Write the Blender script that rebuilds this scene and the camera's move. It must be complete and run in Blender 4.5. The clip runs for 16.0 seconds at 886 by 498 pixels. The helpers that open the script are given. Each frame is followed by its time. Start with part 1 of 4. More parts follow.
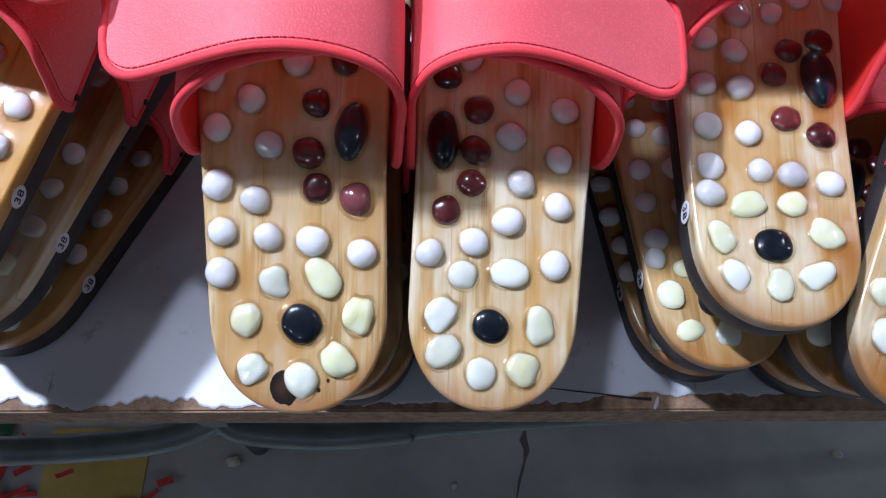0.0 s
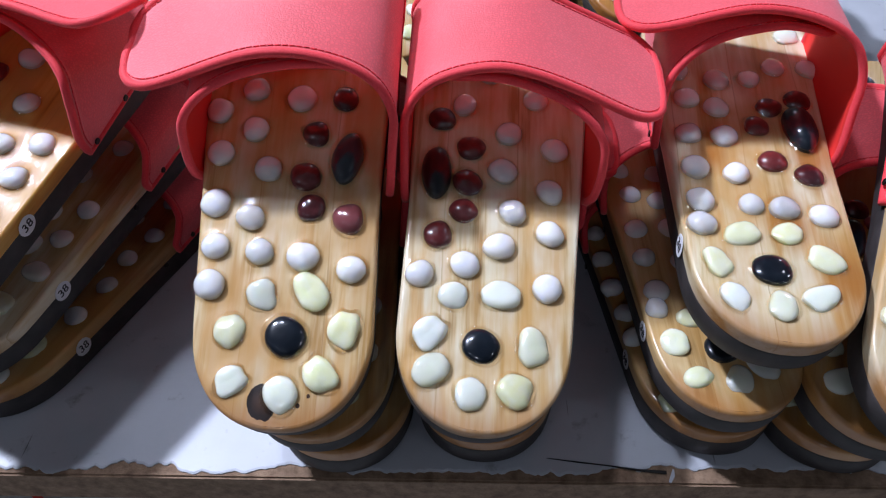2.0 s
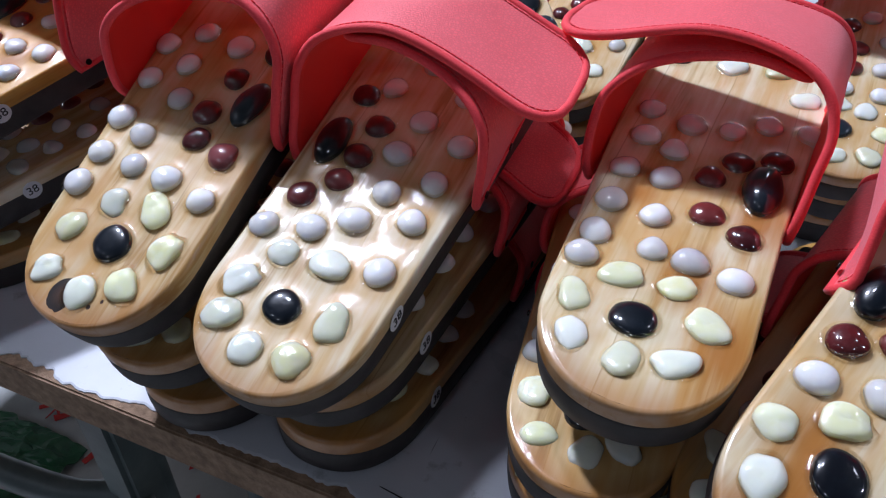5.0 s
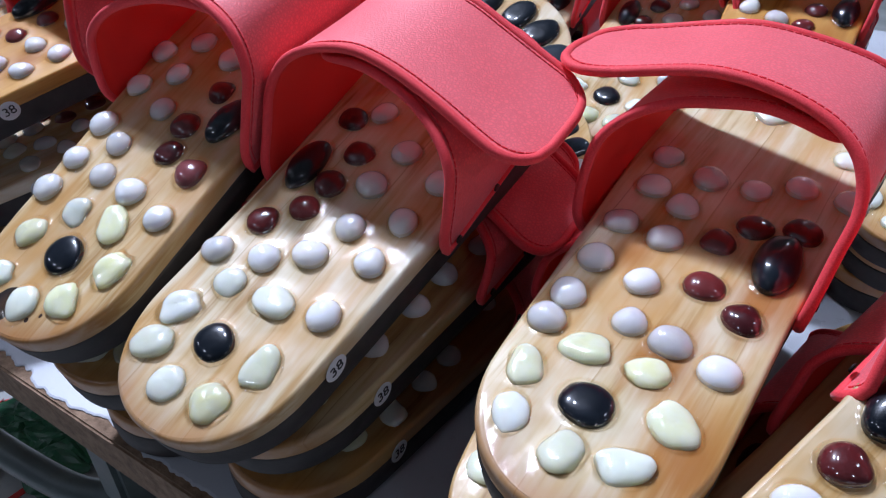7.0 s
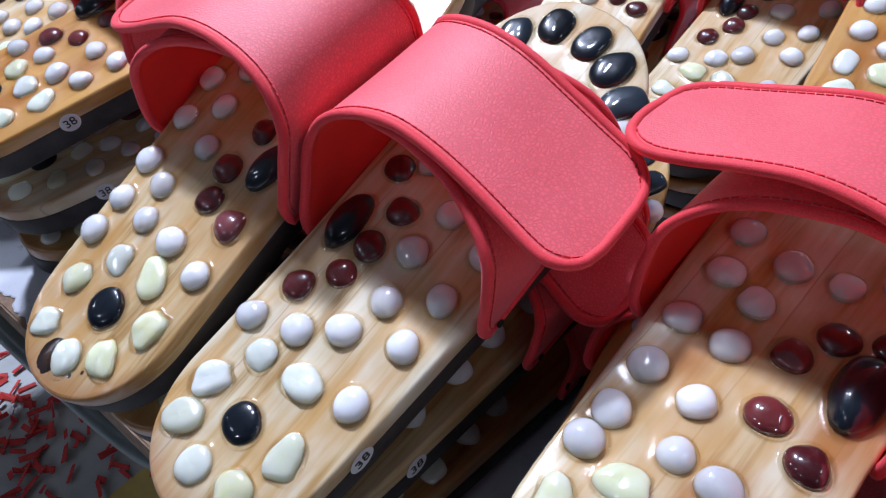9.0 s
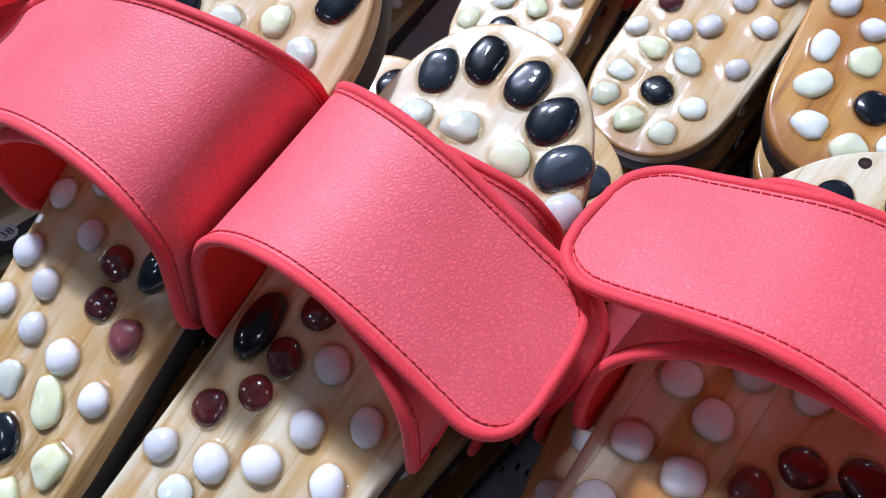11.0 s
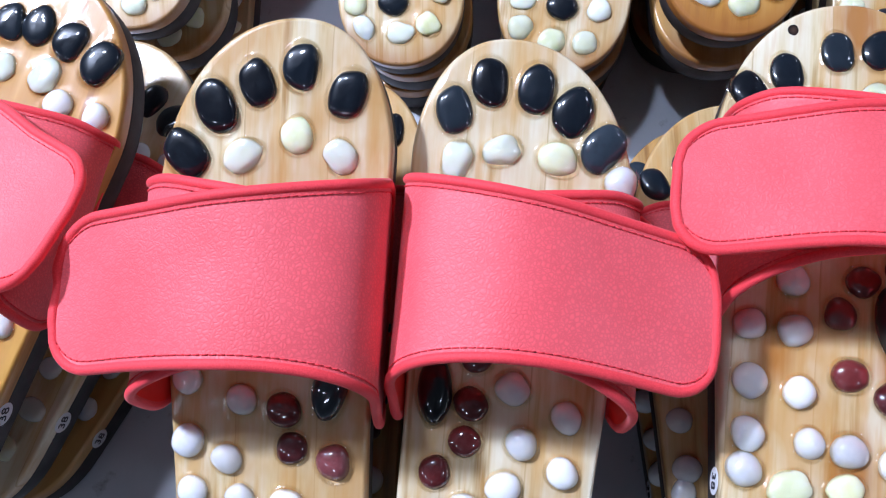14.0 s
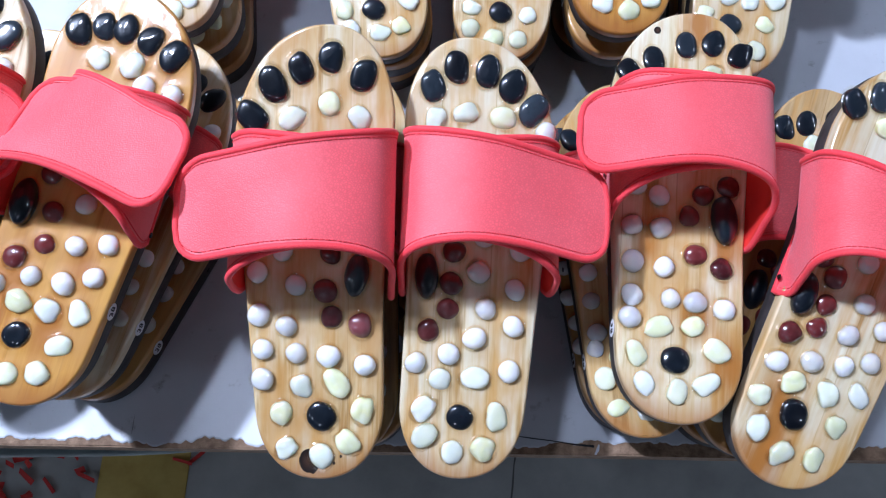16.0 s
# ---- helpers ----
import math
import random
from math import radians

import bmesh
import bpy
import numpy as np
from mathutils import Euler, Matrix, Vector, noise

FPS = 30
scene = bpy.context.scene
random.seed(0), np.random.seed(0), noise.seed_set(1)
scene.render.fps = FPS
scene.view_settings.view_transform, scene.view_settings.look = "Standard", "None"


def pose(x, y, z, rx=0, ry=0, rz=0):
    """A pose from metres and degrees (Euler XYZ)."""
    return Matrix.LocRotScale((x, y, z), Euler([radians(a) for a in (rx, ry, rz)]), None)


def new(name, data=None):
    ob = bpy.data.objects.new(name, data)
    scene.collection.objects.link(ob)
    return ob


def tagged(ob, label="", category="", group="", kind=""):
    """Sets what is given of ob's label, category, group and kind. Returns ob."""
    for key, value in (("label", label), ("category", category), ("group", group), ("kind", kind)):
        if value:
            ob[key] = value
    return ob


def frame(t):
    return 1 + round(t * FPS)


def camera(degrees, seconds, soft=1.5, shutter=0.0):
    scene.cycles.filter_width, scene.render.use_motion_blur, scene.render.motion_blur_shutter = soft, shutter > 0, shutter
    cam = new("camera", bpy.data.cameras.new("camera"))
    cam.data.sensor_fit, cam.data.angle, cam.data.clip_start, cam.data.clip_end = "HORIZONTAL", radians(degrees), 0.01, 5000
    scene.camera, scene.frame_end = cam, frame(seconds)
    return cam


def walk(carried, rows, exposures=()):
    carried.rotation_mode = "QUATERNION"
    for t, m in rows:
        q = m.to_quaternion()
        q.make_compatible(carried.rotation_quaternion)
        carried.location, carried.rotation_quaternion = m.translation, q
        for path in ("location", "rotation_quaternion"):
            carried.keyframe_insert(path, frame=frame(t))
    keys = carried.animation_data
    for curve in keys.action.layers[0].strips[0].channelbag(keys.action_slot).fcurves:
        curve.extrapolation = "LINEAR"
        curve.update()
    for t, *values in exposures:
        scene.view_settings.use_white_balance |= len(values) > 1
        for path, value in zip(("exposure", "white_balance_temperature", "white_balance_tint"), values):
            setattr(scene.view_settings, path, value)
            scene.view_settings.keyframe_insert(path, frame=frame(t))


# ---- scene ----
cam = camera(64.15, 16.0, 1.2)
# seconds, place, turn
ROWS = [
    (0.0, -0.0017, 0.0009, 0.9919, 27.704, -0.366, -0.262),
    (0.5, 0.0016, -0.0001, 0.9843, 31.933, -0.855, 0.017),
    (1.0, 0.0029, -0.0077, 0.9682, 35.523, -0.128, 0.530),
    (1.5, 0.0128, -0.0336, 0.9535, 39.495, 0.613, 0.135),
    (2.0, 0.0149, -0.0657, 0.9421, 44.616, 1.085, 1.492),
    (2.5, 0.0199, -0.0802, 0.9264, 47.067, 2.143, 2.322),
    (3.0, 0.0382, -0.0855, 0.9027, 48.989, 1.729, 5.873),
    (3.5, 0.0779, -0.0794, 0.8919, 49.321, 1.492, 9.942),
    (4.0, 0.1101, -0.0701, 0.8905, 50.281, 2.104, 14.093),
    (4.2, 0.1243, -0.0667, 0.8877, 50.820, 1.454, 16.260),
    (6.5, 0.1851, -0.0116, 0.8798, 55.738, -0.236, 30.871),
    (7.0, 0.1911, 0.0008, 0.8761, 54.296, -0.292, 32.305),
    (7.5, 0.1845, 0.0157, 0.8804, 52.952, 0.004, 34.062),
    (8.0, 0.1743, 0.0248, 0.8846, 51.327, -0.384, 35.987),
    (8.5, 0.1741, 0.0390, 0.8936, 50.198, 1.070, 38.002),
    (9.0, 0.1749, 0.0561, 0.9112, 47.597, 2.278, 39.633),
    (9.5, 0.1729, 0.0714, 0.9204, 45.710, 2.996, 39.558),
    (10.0, 0.1616, 0.0979, 0.9298, 41.954, 3.357, 38.511),
    (12.5, 0.0913, 0.1574, 0.9613, 29.958, 5.600, 24.024),
    (13.0, 0.0621, 0.1586, 0.9749, 25.946, 5.372, 16.245),
    (13.5, 0.0414, 0.1602, 0.9932, 22.833, 4.808, 8.659),
    (14.0, 0.0358, 0.1440, 1.0160, 21.947, 5.404, 4.700),
    (14.5, 0.0275, 0.1201, 1.0515, 20.861, 4.666, 3.656),
    (15.0, 0.0236, 0.0940, 1.0814, 20.922, 3.870, 3.502),
    (15.5, 0.0235, 0.0646, 1.1210, 20.356, 3.554, 2.346),
    (16.0, 0.0227, 0.0547, 1.1314, 21.457, 1.308, 1.091),
]
EXPOSURES = [(0.0, -0.38, 6400, 12), (4.0, -0.54, 6700, 12), (7.0, -0.46, 6300, 12.5), (10.0, -0.44, 6300, 13), (13.0, -0.32, 6200, 11.5), (16.0, -0.30, 6080, 10.5)]
walk(cam, [(t, pose(*place)) for t, *place in ROWS], EXPOSURES)

# ---- world and lamps ----
world = bpy.data.worlds.new("hall_air")
scene.world = world
world.use_nodes = True
world.node_tree.nodes["Background"].inputs[0].default_value = (0.8, 0.85, 1.0, 1)
world.node_tree.nodes["Background"].inputs[1].default_value = 0.014
CEILING = 3.4


def ceiling_lamp(x, y, sx, sy, watts, colour=(1.0, 0.96, 0.9)):
    data = bpy.data.lights.new("ceiling_lamp", "AREA")
    data.shape, data.size, data.size_y, data.energy, data.color = "RECTANGLE", sx, sy, watts, colour
    ob = new("ceiling_lamp", data)
    ob.matrix_world = pose(x, y, CEILING - 0.06)
    return ob


ceiling_lamp(-1.66, 0.93, 0.20, 0.20, 196, (0.855, 0.955, 1.22))
ceiling_lamp(-0.75, 0.75, 0.20, 0.20, 30, (0.855, 0.955, 1.22))
for x, y, watts in ((-3.3, 2.6, 11), (2.9, 3.1, 13), (-4.3, -1.9, 17), (4.0, -2.6, 22), (0.4, 4.4, 9), (-0.5, -3.9, 18), (5.2, 0.5, 36), (-1.8, -2.3, 6), (2.3, 0.9, 6)):
    ceiling_lamp(x, y, 0.36, 0.36, watts, (0.86, 0.96, 1.20))


# ---- materials ----
def material(name, rough=0.5, colour=(0.5, 0.5, 0.5), metal=0.0, coat=0.0, coat_rough=0.05):
    m = bpy.data.materials.new(name)
    m.use_nodes = True
    b = m.node_tree.nodes["Principled BSDF"]
    b.inputs["Base Color"].default_value = (*colour, 1)
    b.inputs["Roughness"].default_value = rough
    b.inputs["Metallic"].default_value = metal
    b.inputs["Coat Weight"].default_value = coat
    b.inputs["Coat Roughness"].default_value = coat_rough
    b.inputs["Coat IOR"].default_value = 1.75
    return m, m.node_tree.nodes, m.node_tree.links, b


def node(nodes, kind, **values):
    n = nodes.new(kind)
    for k, v in values.items():
        if k in n.inputs:
            n.inputs[k].default_value = v
    return n


def ramp(nodes, links, source, stops):
    r = nodes.new("ShaderNodeValToRGB")
    while len(r.color_ramp.elements) < len(stops):
        r.color_ramp.elements.new(0.5)
    for e, (p, c) in zip(r.color_ramp.elements, stops):
        e.position, e.color = p, (*c, 1)
    links.new(source, r.inputs[0])
    return r.outputs[0]


def mix(nodes, links, fac, a, b, blend="MIX"):
    m = nodes.new("ShaderNodeMix")
    m.data_type, m.blend_type = "RGBA", blend
    for socket, value in ((m.inputs[0], fac), (m.inputs[6], a), (m.inputs[7], b)):
        if isinstance(value, (int, float)):
            socket.default_value = value
        elif isinstance(value, tuple):
            socket.default_value = (*value, 1)
        else:
            links.new(value, socket)
    return m.outputs[2]


def maths(nodes, links, op, a, b=0.0):
    m = nodes.new("ShaderNodeMath")
    m.operation = op
    for socket, value in ((m.inputs[0], a), (m.inputs[1], b)):
        if isinstance(value, (int, float)):
            socket.default_value = value
        else:
            links.new(value, socket)
    return m.outputs[0]


def coords(nodes, links, scale, spread=0.0):
    """Object coordinates, stretched; with spread each object takes its own stretch of the texture."""
    t = nodes.new("ShaderNodeTexCoord")
    mp = nodes.new("ShaderNodeMapping")
    mp.inputs["Scale"].default_value = scale
    links.new(t.outputs["Object"], mp.inputs["Vector"])
    if spread:
        info = nodes.new("ShaderNodeObjectInfo")
        links.new(maths(nodes, links, "MULTIPLY", info.outputs["Random"], spread), mp.inputs["Location"])
    return mp.outputs[0]


def noise_of(nodes, links, vector, scale, detail=4.0, rough=0.55):
    n = node(nodes, "ShaderNodeTexNoise", Scale=scale, Detail=detail, Roughness=rough)
    links.new(vector, n.inputs["Vector"])
    return n.outputs[0]


def bump(nodes, links, bsdf, height, strength, distance):
    b = node(nodes, "ShaderNodeBump", Strength=strength, Distance=distance)
    links.new(height, b.inputs["Height"])
    links.new(b.outputs[0], bsdf.inputs["Normal"])
    return b


def wood(name, light, mid, dark, amber, knots=(), burns=()):
    """Varnished pine glued up from lengthwise strips; amber: how much of it the varnish has stained; knots and scorch marks: (x, y, radius) in metres."""
    m, n, l, b = material(name, 0.45, coat=0.45, coat_rough=0.15)
    b.inputs["Specular IOR Level"].default_value = 0.35
    fine = noise_of(n, l, coords(n, l, (1, 0.02, 1), 7.0), 620.0, 3.0)
    grain = noise_of(n, l, coords(n, l, (1, 0.05, 1), 7.0), 190.0, 4.0)
    broad = noise_of(n, l, coords(n, l, (1, 0.14, 1), 5.0), 75.0, 4.0)
    total = maths(n, l, "ADD", maths(n, l, "MULTIPLY", fine, 0.14), maths(n, l, "ADD", maths(n, l, "MULTIPLY", grain, 0.36), maths(n, l, "MULTIPLY", broad, 0.56)))
    base = ramp(n, l, total, ((0.41, dark), (0.49, mid), (0.60, light)))
    tex = n.new("ShaderNodeTexCoord")
    split = n.new("ShaderNodeSeparateXYZ")
    l.new(tex.outputs["Object"], split.inputs[0])
    info = n.new("ShaderNodeObjectInfo")
    wander = maths(n, l, "MULTIPLY", broad, 0.004)
    along = maths(n, l, "MULTIPLY", maths(n, l, "ADD", maths(n, l, "ADD", split.outputs[0], wander), maths(n, l, "MULTIPLY", info.outputs["Random"], 0.03)), 30.0)
    strip = maths(n, l, "FLOOR", along)
    white = n.new("ShaderNodeTexWhiteNoise")
    white.noise_dimensions = "2D"
    pair = n.new("ShaderNodeCombineXYZ")
    l.new(strip, pair.inputs[0])
    l.new(info.outputs["Random"], pair.inputs[1])
    l.new(pair.outputs[0], white.inputs["Vector"])
    tone = ramp(n, l, white.outputs[0], ((0.0, (0.86, 0.80, 0.72)), (1.0, (1.0, 1.0, 1.0))))
    base = mix(n, l, 0.8, base, tone, "MULTIPLY")
    seam = ramp(n, l, maths(n, l, "FRACT", along), ((0.0, (0.55, 0.42, 0.28)), (0.022, (1, 1, 1))))
    base = mix(n, l, 0.8, base, seam, "MULTIPLY")
    cloud = noise_of(n, l, coords(n, l, (1, 0.45, 1), 9.0), 30.0, 4.0)
    streak = ramp(n, l, noise_of(n, l, coords(n, l, (1, 0.10, 1), 4.0), 105.0, 4.0), ((0.50, (0, 0, 0)), (0.64, (1, 1, 1))))
    base = mix(n, l, maths(n, l, "MULTIPLY", streak, 0.40 + 0.40 * amber), base, (0.60, 0.31, 0.08))
    stain = ramp(n, l, cloud, ((0.58 - 0.26 * amber, (0, 0, 0)), (0.78 - 0.24 * amber, (1, 1, 1))))
    base = mix(n, l, maths(n, l, "MULTIPLY", stain, 0.8), base, tuple(p * (1 - 0.6 * amber) + q * 0.6 * amber for p, q in zip((0.66, 0.40, 0.12), (0.40, 0.13, 0.02))))
    # burnt varnish along the rounded heel
    heel = maths(n, l, "SUBTRACT", split.outputs[1], maths(n, l, "MULTIPLY", maths(n, l, "MULTIPLY", split.outputs[0], split.outputs[0]), 13.0))
    heel = maths(n, l, "ADD", heel, maths(n, l, "MULTIPLY", cloud, 0.030))
    burnt = ramp(n, l, maths(n, l, "MULTIPLY", heel, 20.0), ((0.32, (1, 1, 1)), (0.58, (0, 0, 0))))
    base = mix(n, l, maths(n, l, "MULTIPLY", burnt, 0.45 + 0.45 * amber), base, (0.36, 0.13, 0.025))
    for x, y, r in burns:
        shifted = n.new("ShaderNodeVectorMath")
        shifted.operation = "SUBTRACT"
        l.new(tex.outputs["Object"], shifted.inputs[0])
        shifted.inputs[1].default_value = (x, y, 0)
        flat = n.new("ShaderNodeVectorMath")
        flat.operation = "MULTIPLY"
        l.new(shifted.outputs[0], flat.inputs[0])
        flat.inputs[1].default_value = (1, 0.6, 0)
        away = n.new("ShaderNodeVectorMath")
        away.operation = "LENGTH"
        l.new(flat.outputs[0], away.inputs[0])
        reach = maths(n, l, "ADD", maths(n, l, "DIVIDE", away.outputs["Value"], 2.0 * r), maths(n, l, "MULTIPLY", maths(n, l, "SUBTRACT", cloud, 0.5), 1.2))
        reach = maths(n, l, "ADD", reach, maths(n, l, "MULTIPLY", maths(n, l, "SUBTRACT", grain, 0.5), 0.8))
        scorch = ramp(n, l, reach, ((0.25, (0.9, 0.9, 0.9)), (0.95, (0, 0, 0))))
        base = mix(n, l, scorch, base, (0.40, 0.145, 0.022))
    for x, y, r in knots:
        shifted = n.new("ShaderNodeVectorMath")
        shifted.operation = "SUBTRACT"
        l.new(tex.outputs["Object"], shifted.inputs[0])
        shifted.inputs[1].default_value = (x, y, 0)
        flat = n.new("ShaderNodeVectorMath")
        flat.operation = "MULTIPLY"
        l.new(shifted.outputs[0], flat.inputs[0])
        flat.inputs[1].default_value = (1, 0.8, 0)
        away = n.new("ShaderNodeVectorMath")
        away.operation = "LENGTH"
        l.new(flat.outputs[0], away.inputs[0])
        ringed_ = maths(n, l, "ADD", maths(n, l, "DIVIDE", away.outputs["Value"], r), maths(n, l, "MULTIPLY", grain, 0.5))
        dark_ring = ramp(n, l, ringed_, ((0.45, (0.97, 0.97, 0.97)), (0.80, (1, 1, 1)), (1.15, (1, 1, 1)), (1.45, (0, 0, 0))))
        core = ramp(n, l, ringed_, ((0.45, (0.040, 0.012, 0.005)), (0.85, (0.012, 0.005, 0.003)), (1.10, (0.012, 0.005, 0.003)), (1.35, (0.20, 0.08, 0.02))))
        base = mix(n, l, dark_ring, base, core)
    l.new(base, b.inputs["Base Color"])
    bump(n, l, b, grain, 0.10, 0.0005)
    runs = maths(n, l, "ADD", noise_of(n, l, coords(n, l, (1, 0.55, 1), 3.0), 130.0, 2.0), maths(n, l, "MULTIPLY", noise_of(n, l, coords(n, l, (1, 1, 1), 3.0), 480.0, 2.0), 0.15))
    film = node(n, "ShaderNodeBump", Strength=0.28, Distance=0.0012)
    l.new(runs, film.inputs["Height"])
    l.new(film.outputs[0], b.inputs["Coat Normal"])
    return m


PALE_WOOD = wood("pale_varnished_pine", (0.80, 0.73, 0.56), (0.73, 0.61, 0.39), (0.46, 0.28, 0.11), 0.46)
KNOT_WOOD = wood("pale_pine_with_knot", (0.79, 0.71, 0.52), (0.71, 0.57, 0.33), (0.45, 0.26, 0.09), 0.74, ((-0.0062, 0.0118, 0.0085), (0.0085, 0.0105, 0.0011), (0.0125, 0.0145, 0.0009)))
STREAK_WOOD = wood("streaky_varnished_pine", (0.81, 0.73, 0.55), (0.72, 0.60, 0.37), (0.45, 0.28, 0.10), 0.62)
TURNED_WOOD = wood("pale_pine_with_toe_knot", (0.81, 0.73, 0.55), (0.72, 0.60, 0.37), (0.45, 0.28, 0.10), 0.58, ((-0.0232, 0.2532, 0.0030),), ((0.030, 0.036, 0.009), (0.008, 0.066, 0.007), (0.0049, 0.2619, 0.007), (-0.022, 0.105, 0.007), (0.026, 0.110, 0.008)))
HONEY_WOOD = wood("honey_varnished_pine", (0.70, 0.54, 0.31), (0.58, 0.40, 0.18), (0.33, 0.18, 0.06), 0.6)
BURNT_WOOD = wood("pale_pine_with_burnt_heel", (0.82, 0.76, 0.59), (0.75, 0.65, 0.44), (0.48, 0.30, 0.12), 0.44, (), ((-0.013, 0.014, 0.011), (-0.009, 0.030, 0.010), (-0.018, 0.050, 0.009), (0.006, 0.190, 0.008)))
# brown stain with the shade on the lower slippers mixed into the colour
SHADED_STAIN_WOOD = wood("brown_stained_shaded_pine", (0.56, 0.39, 0.20), (0.44, 0.27, 0.11), (0.24, 0.11, 0.035), 0.7)
AMBER_WOOD = wood("amber_varnished_pine", (0.70, 0.38, 0.085), (0.56, 0.25, 0.035), (0.30, 0.10, 0.015), 0.9, (), ((0.012, 0.050, 0.008), (-0.020, 0.075, 0.009), (0.020, 0.090, 0.007)))


def stone(name, tones, veins, vein_amount, milky=0.0, clear=0.0, rough=0.3, gloss=1.85):
    """Polished stone; tones: (position, colour) by which the stones differ; clear: how glassy the clearest of them are."""
    m, n, l, b = material(name, rough, coat=1.0, coat_rough=0.07)
    b.inputs["Specular IOR Level"].default_value = 0.2
    b.inputs["Coat IOR"].default_value = gloss
    info = n.new("ShaderNodeObjectInfo")
    tint = ramp(n, l, info.outputs["Random"], tones)
    c = coords(n, l, (1, 1, 1), 3.0)
    cloud = noise_of(n, l, c, 1.3, 4.0, 0.6)
    mask = ramp(n, l, cloud, ((0.45, (0, 0, 0)), (0.66, (1, 1, 1))))
    l.new(mix(n, l, maths(n, l, "MULTIPLY", mask, vein_amount), tint, veins), b.inputs["Base Color"])
    if milky:
        b.inputs["Subsurface Weight"].default_value = milky
        b.inputs["Subsurface Radius"].default_value = (0.0034, 0.0036, 0.0040)
        b.inputs["Subsurface Scale"].default_value = 1.0
    if clear:
        b.inputs["IOR"].default_value = 1.45
        glassy = ramp(n, l, maths(n, l, "FRACT", maths(n, l, "MULTIPLY", info.outputs["Random"], 7.31)), ((0.40, (0, 0, 0)), (0.85, (clear, clear, clear))))
        l.new(glassy, b.inputs["Transmission Weight"])
    dents = node(n, "ShaderNodeBump", Strength=0.12, Distance=0.0006)
    l.new(noise_of(n, l, c, 2.2, 2.0), dents.inputs["Height"])
    l.new(dents.outputs[0], b.inputs["Coat Normal"])
    return m


WHITE_STONE = stone("white_agate", ((0.0, (0.92, 0.93, 0.92)), (0.50, (0.88, 0.89, 0.89)), (0.80, (0.80, 0.80, 0.82)), (1.0, (0.90, 0.91, 0.91))), (0.94, 0.94, 0.94), 0.5, 1.0, 0.30, 0.2)
JADE_STONE = stone("pale_jade", ((0.0, (0.88, 0.93, 0.85)), (0.40, (0.86, 0.91, 0.74)), (0.70, (0.88, 0.88, 0.54)), (1.0, (0.83, 0.87, 0.58))), (0.91, 0.93, 0.82), 0.4, 0.9, 0.22, 0.2)
BLACK_STONE = stone("black_agate", ((0.0, (0.003, 0.004, 0.007)), (0.75, (0.006, 0.010, 0.016)), (0.95, (0.030, 0.042, 0.055))), (0.012, 0.018, 0.026), 0.5, gloss=1.6)
RED_STONE = stone("dark_red_jasper", ((0.0, (0.050, 0.007, 0.010)), (0.60, (0.15, 0.020, 0.020)), (0.92, (0.19, 0.035, 0.035)), (1.0, (0.23, 0.065, 0.070))), (0.22, 0.06, 0.06), 0.35, 0.0, 0.2)


def leather():
    m, n, l, b = material("red_grained_leather", 0.56)
    c = coords(n, l, (1, 1, 1), 2.0)
    cells = node(n, "ShaderNodeTexVoronoi", Scale=620.0)
    cells.feature = "DISTANCE_TO_EDGE"
    warp = noise_of(n, l, c, 240.0, 2.0)
    shifted = n.new("ShaderNodeVectorMath")
    shifted.operation = "MULTIPLY_ADD"
    l.new(warp, shifted.inputs[0])
    shifted.inputs[1].default_value = (0.004, 0.004, 0.004)
    l.new(c, shifted.inputs[2])
    l.new(shifted.outputs[0], cells.inputs["Vector"])
    creases = ramp(n, l, cells.outputs["Distance"], ((0.0, (0, 0, 0)), (0.30, (1, 1, 1))))
    blotch = noise_of(n, l, c, 35.0, 4.0)
    colour = ramp(n, l, blotch, ((0.35, (0.95, 0.082, 0.100)), (0.65, (0.99, 0.104, 0.126))))
    colour = mix(n, l, 0.8, colour, mix(n, l, creases, (0.80, 0.62, 0.66), (1.0, 1.0, 1.0)), "MULTIPLY")
    l.new(colour, b.inputs["Base Color"])
    b.inputs["Sheen Weight"].default_value = 0.24
    b.inputs["Sheen Roughness"].default_value = 0.7
    b.inputs["Sheen Tint"].default_value = (1.0, 0.88, 0.95, 1)
    b.inputs["Specular IOR Level"].default_value = 0.65
    bump(n, l, b, maths(n, l, "ADD", creases, maths(n, l, "MULTIPLY", blotch, 2.5)), 0.28, 0.0003)
    return m


LEATHER = leather()


def cloth():
    m, n, l, b = material("red_woven_binding", 0.7)
    c = coords(n, l, (1, 1, 1))
    weave = noise_of(n, l, c, 2200.0, 1.0)
    l.new(ramp(n, l, weave, ((0.35, (0.84, 0.036, 0.050)), (0.65, (0.96, 0.062, 0.080)))), b.inputs["Base Color"])
    b.inputs["Sheen Weight"].default_value = 0.12
    bump(n, l, b, weave, 0.3, 0.0003)
    return m


BINDING = cloth()
LINING = material("red_cloth_lining", 0.75, (0.93, 0.034, 0.026))[0]
THREAD = material("dark_red_thread", 0.8, (0.84, 0.046, 0.064))[0]


def rubber():
    m, n, l, b = material("dark_brown_rubber_foam", 0.62)
    c = coords(n, l, (1, 1, 1), 3.0)
    v = noise_of(n, l, c, 90.0, 5.0)
    l.new(ramp(n, l, v, ((0.3, (0.026, 0.021, 0.020)), (0.7, (0.054, 0.045, 0.043)))), b.inputs["Base Color"])
    bump(n, l, b, noise_of(n, l, c, 900.0, 2.0), 0.2, 0.0003)
    return m


RUBBER = rubber()


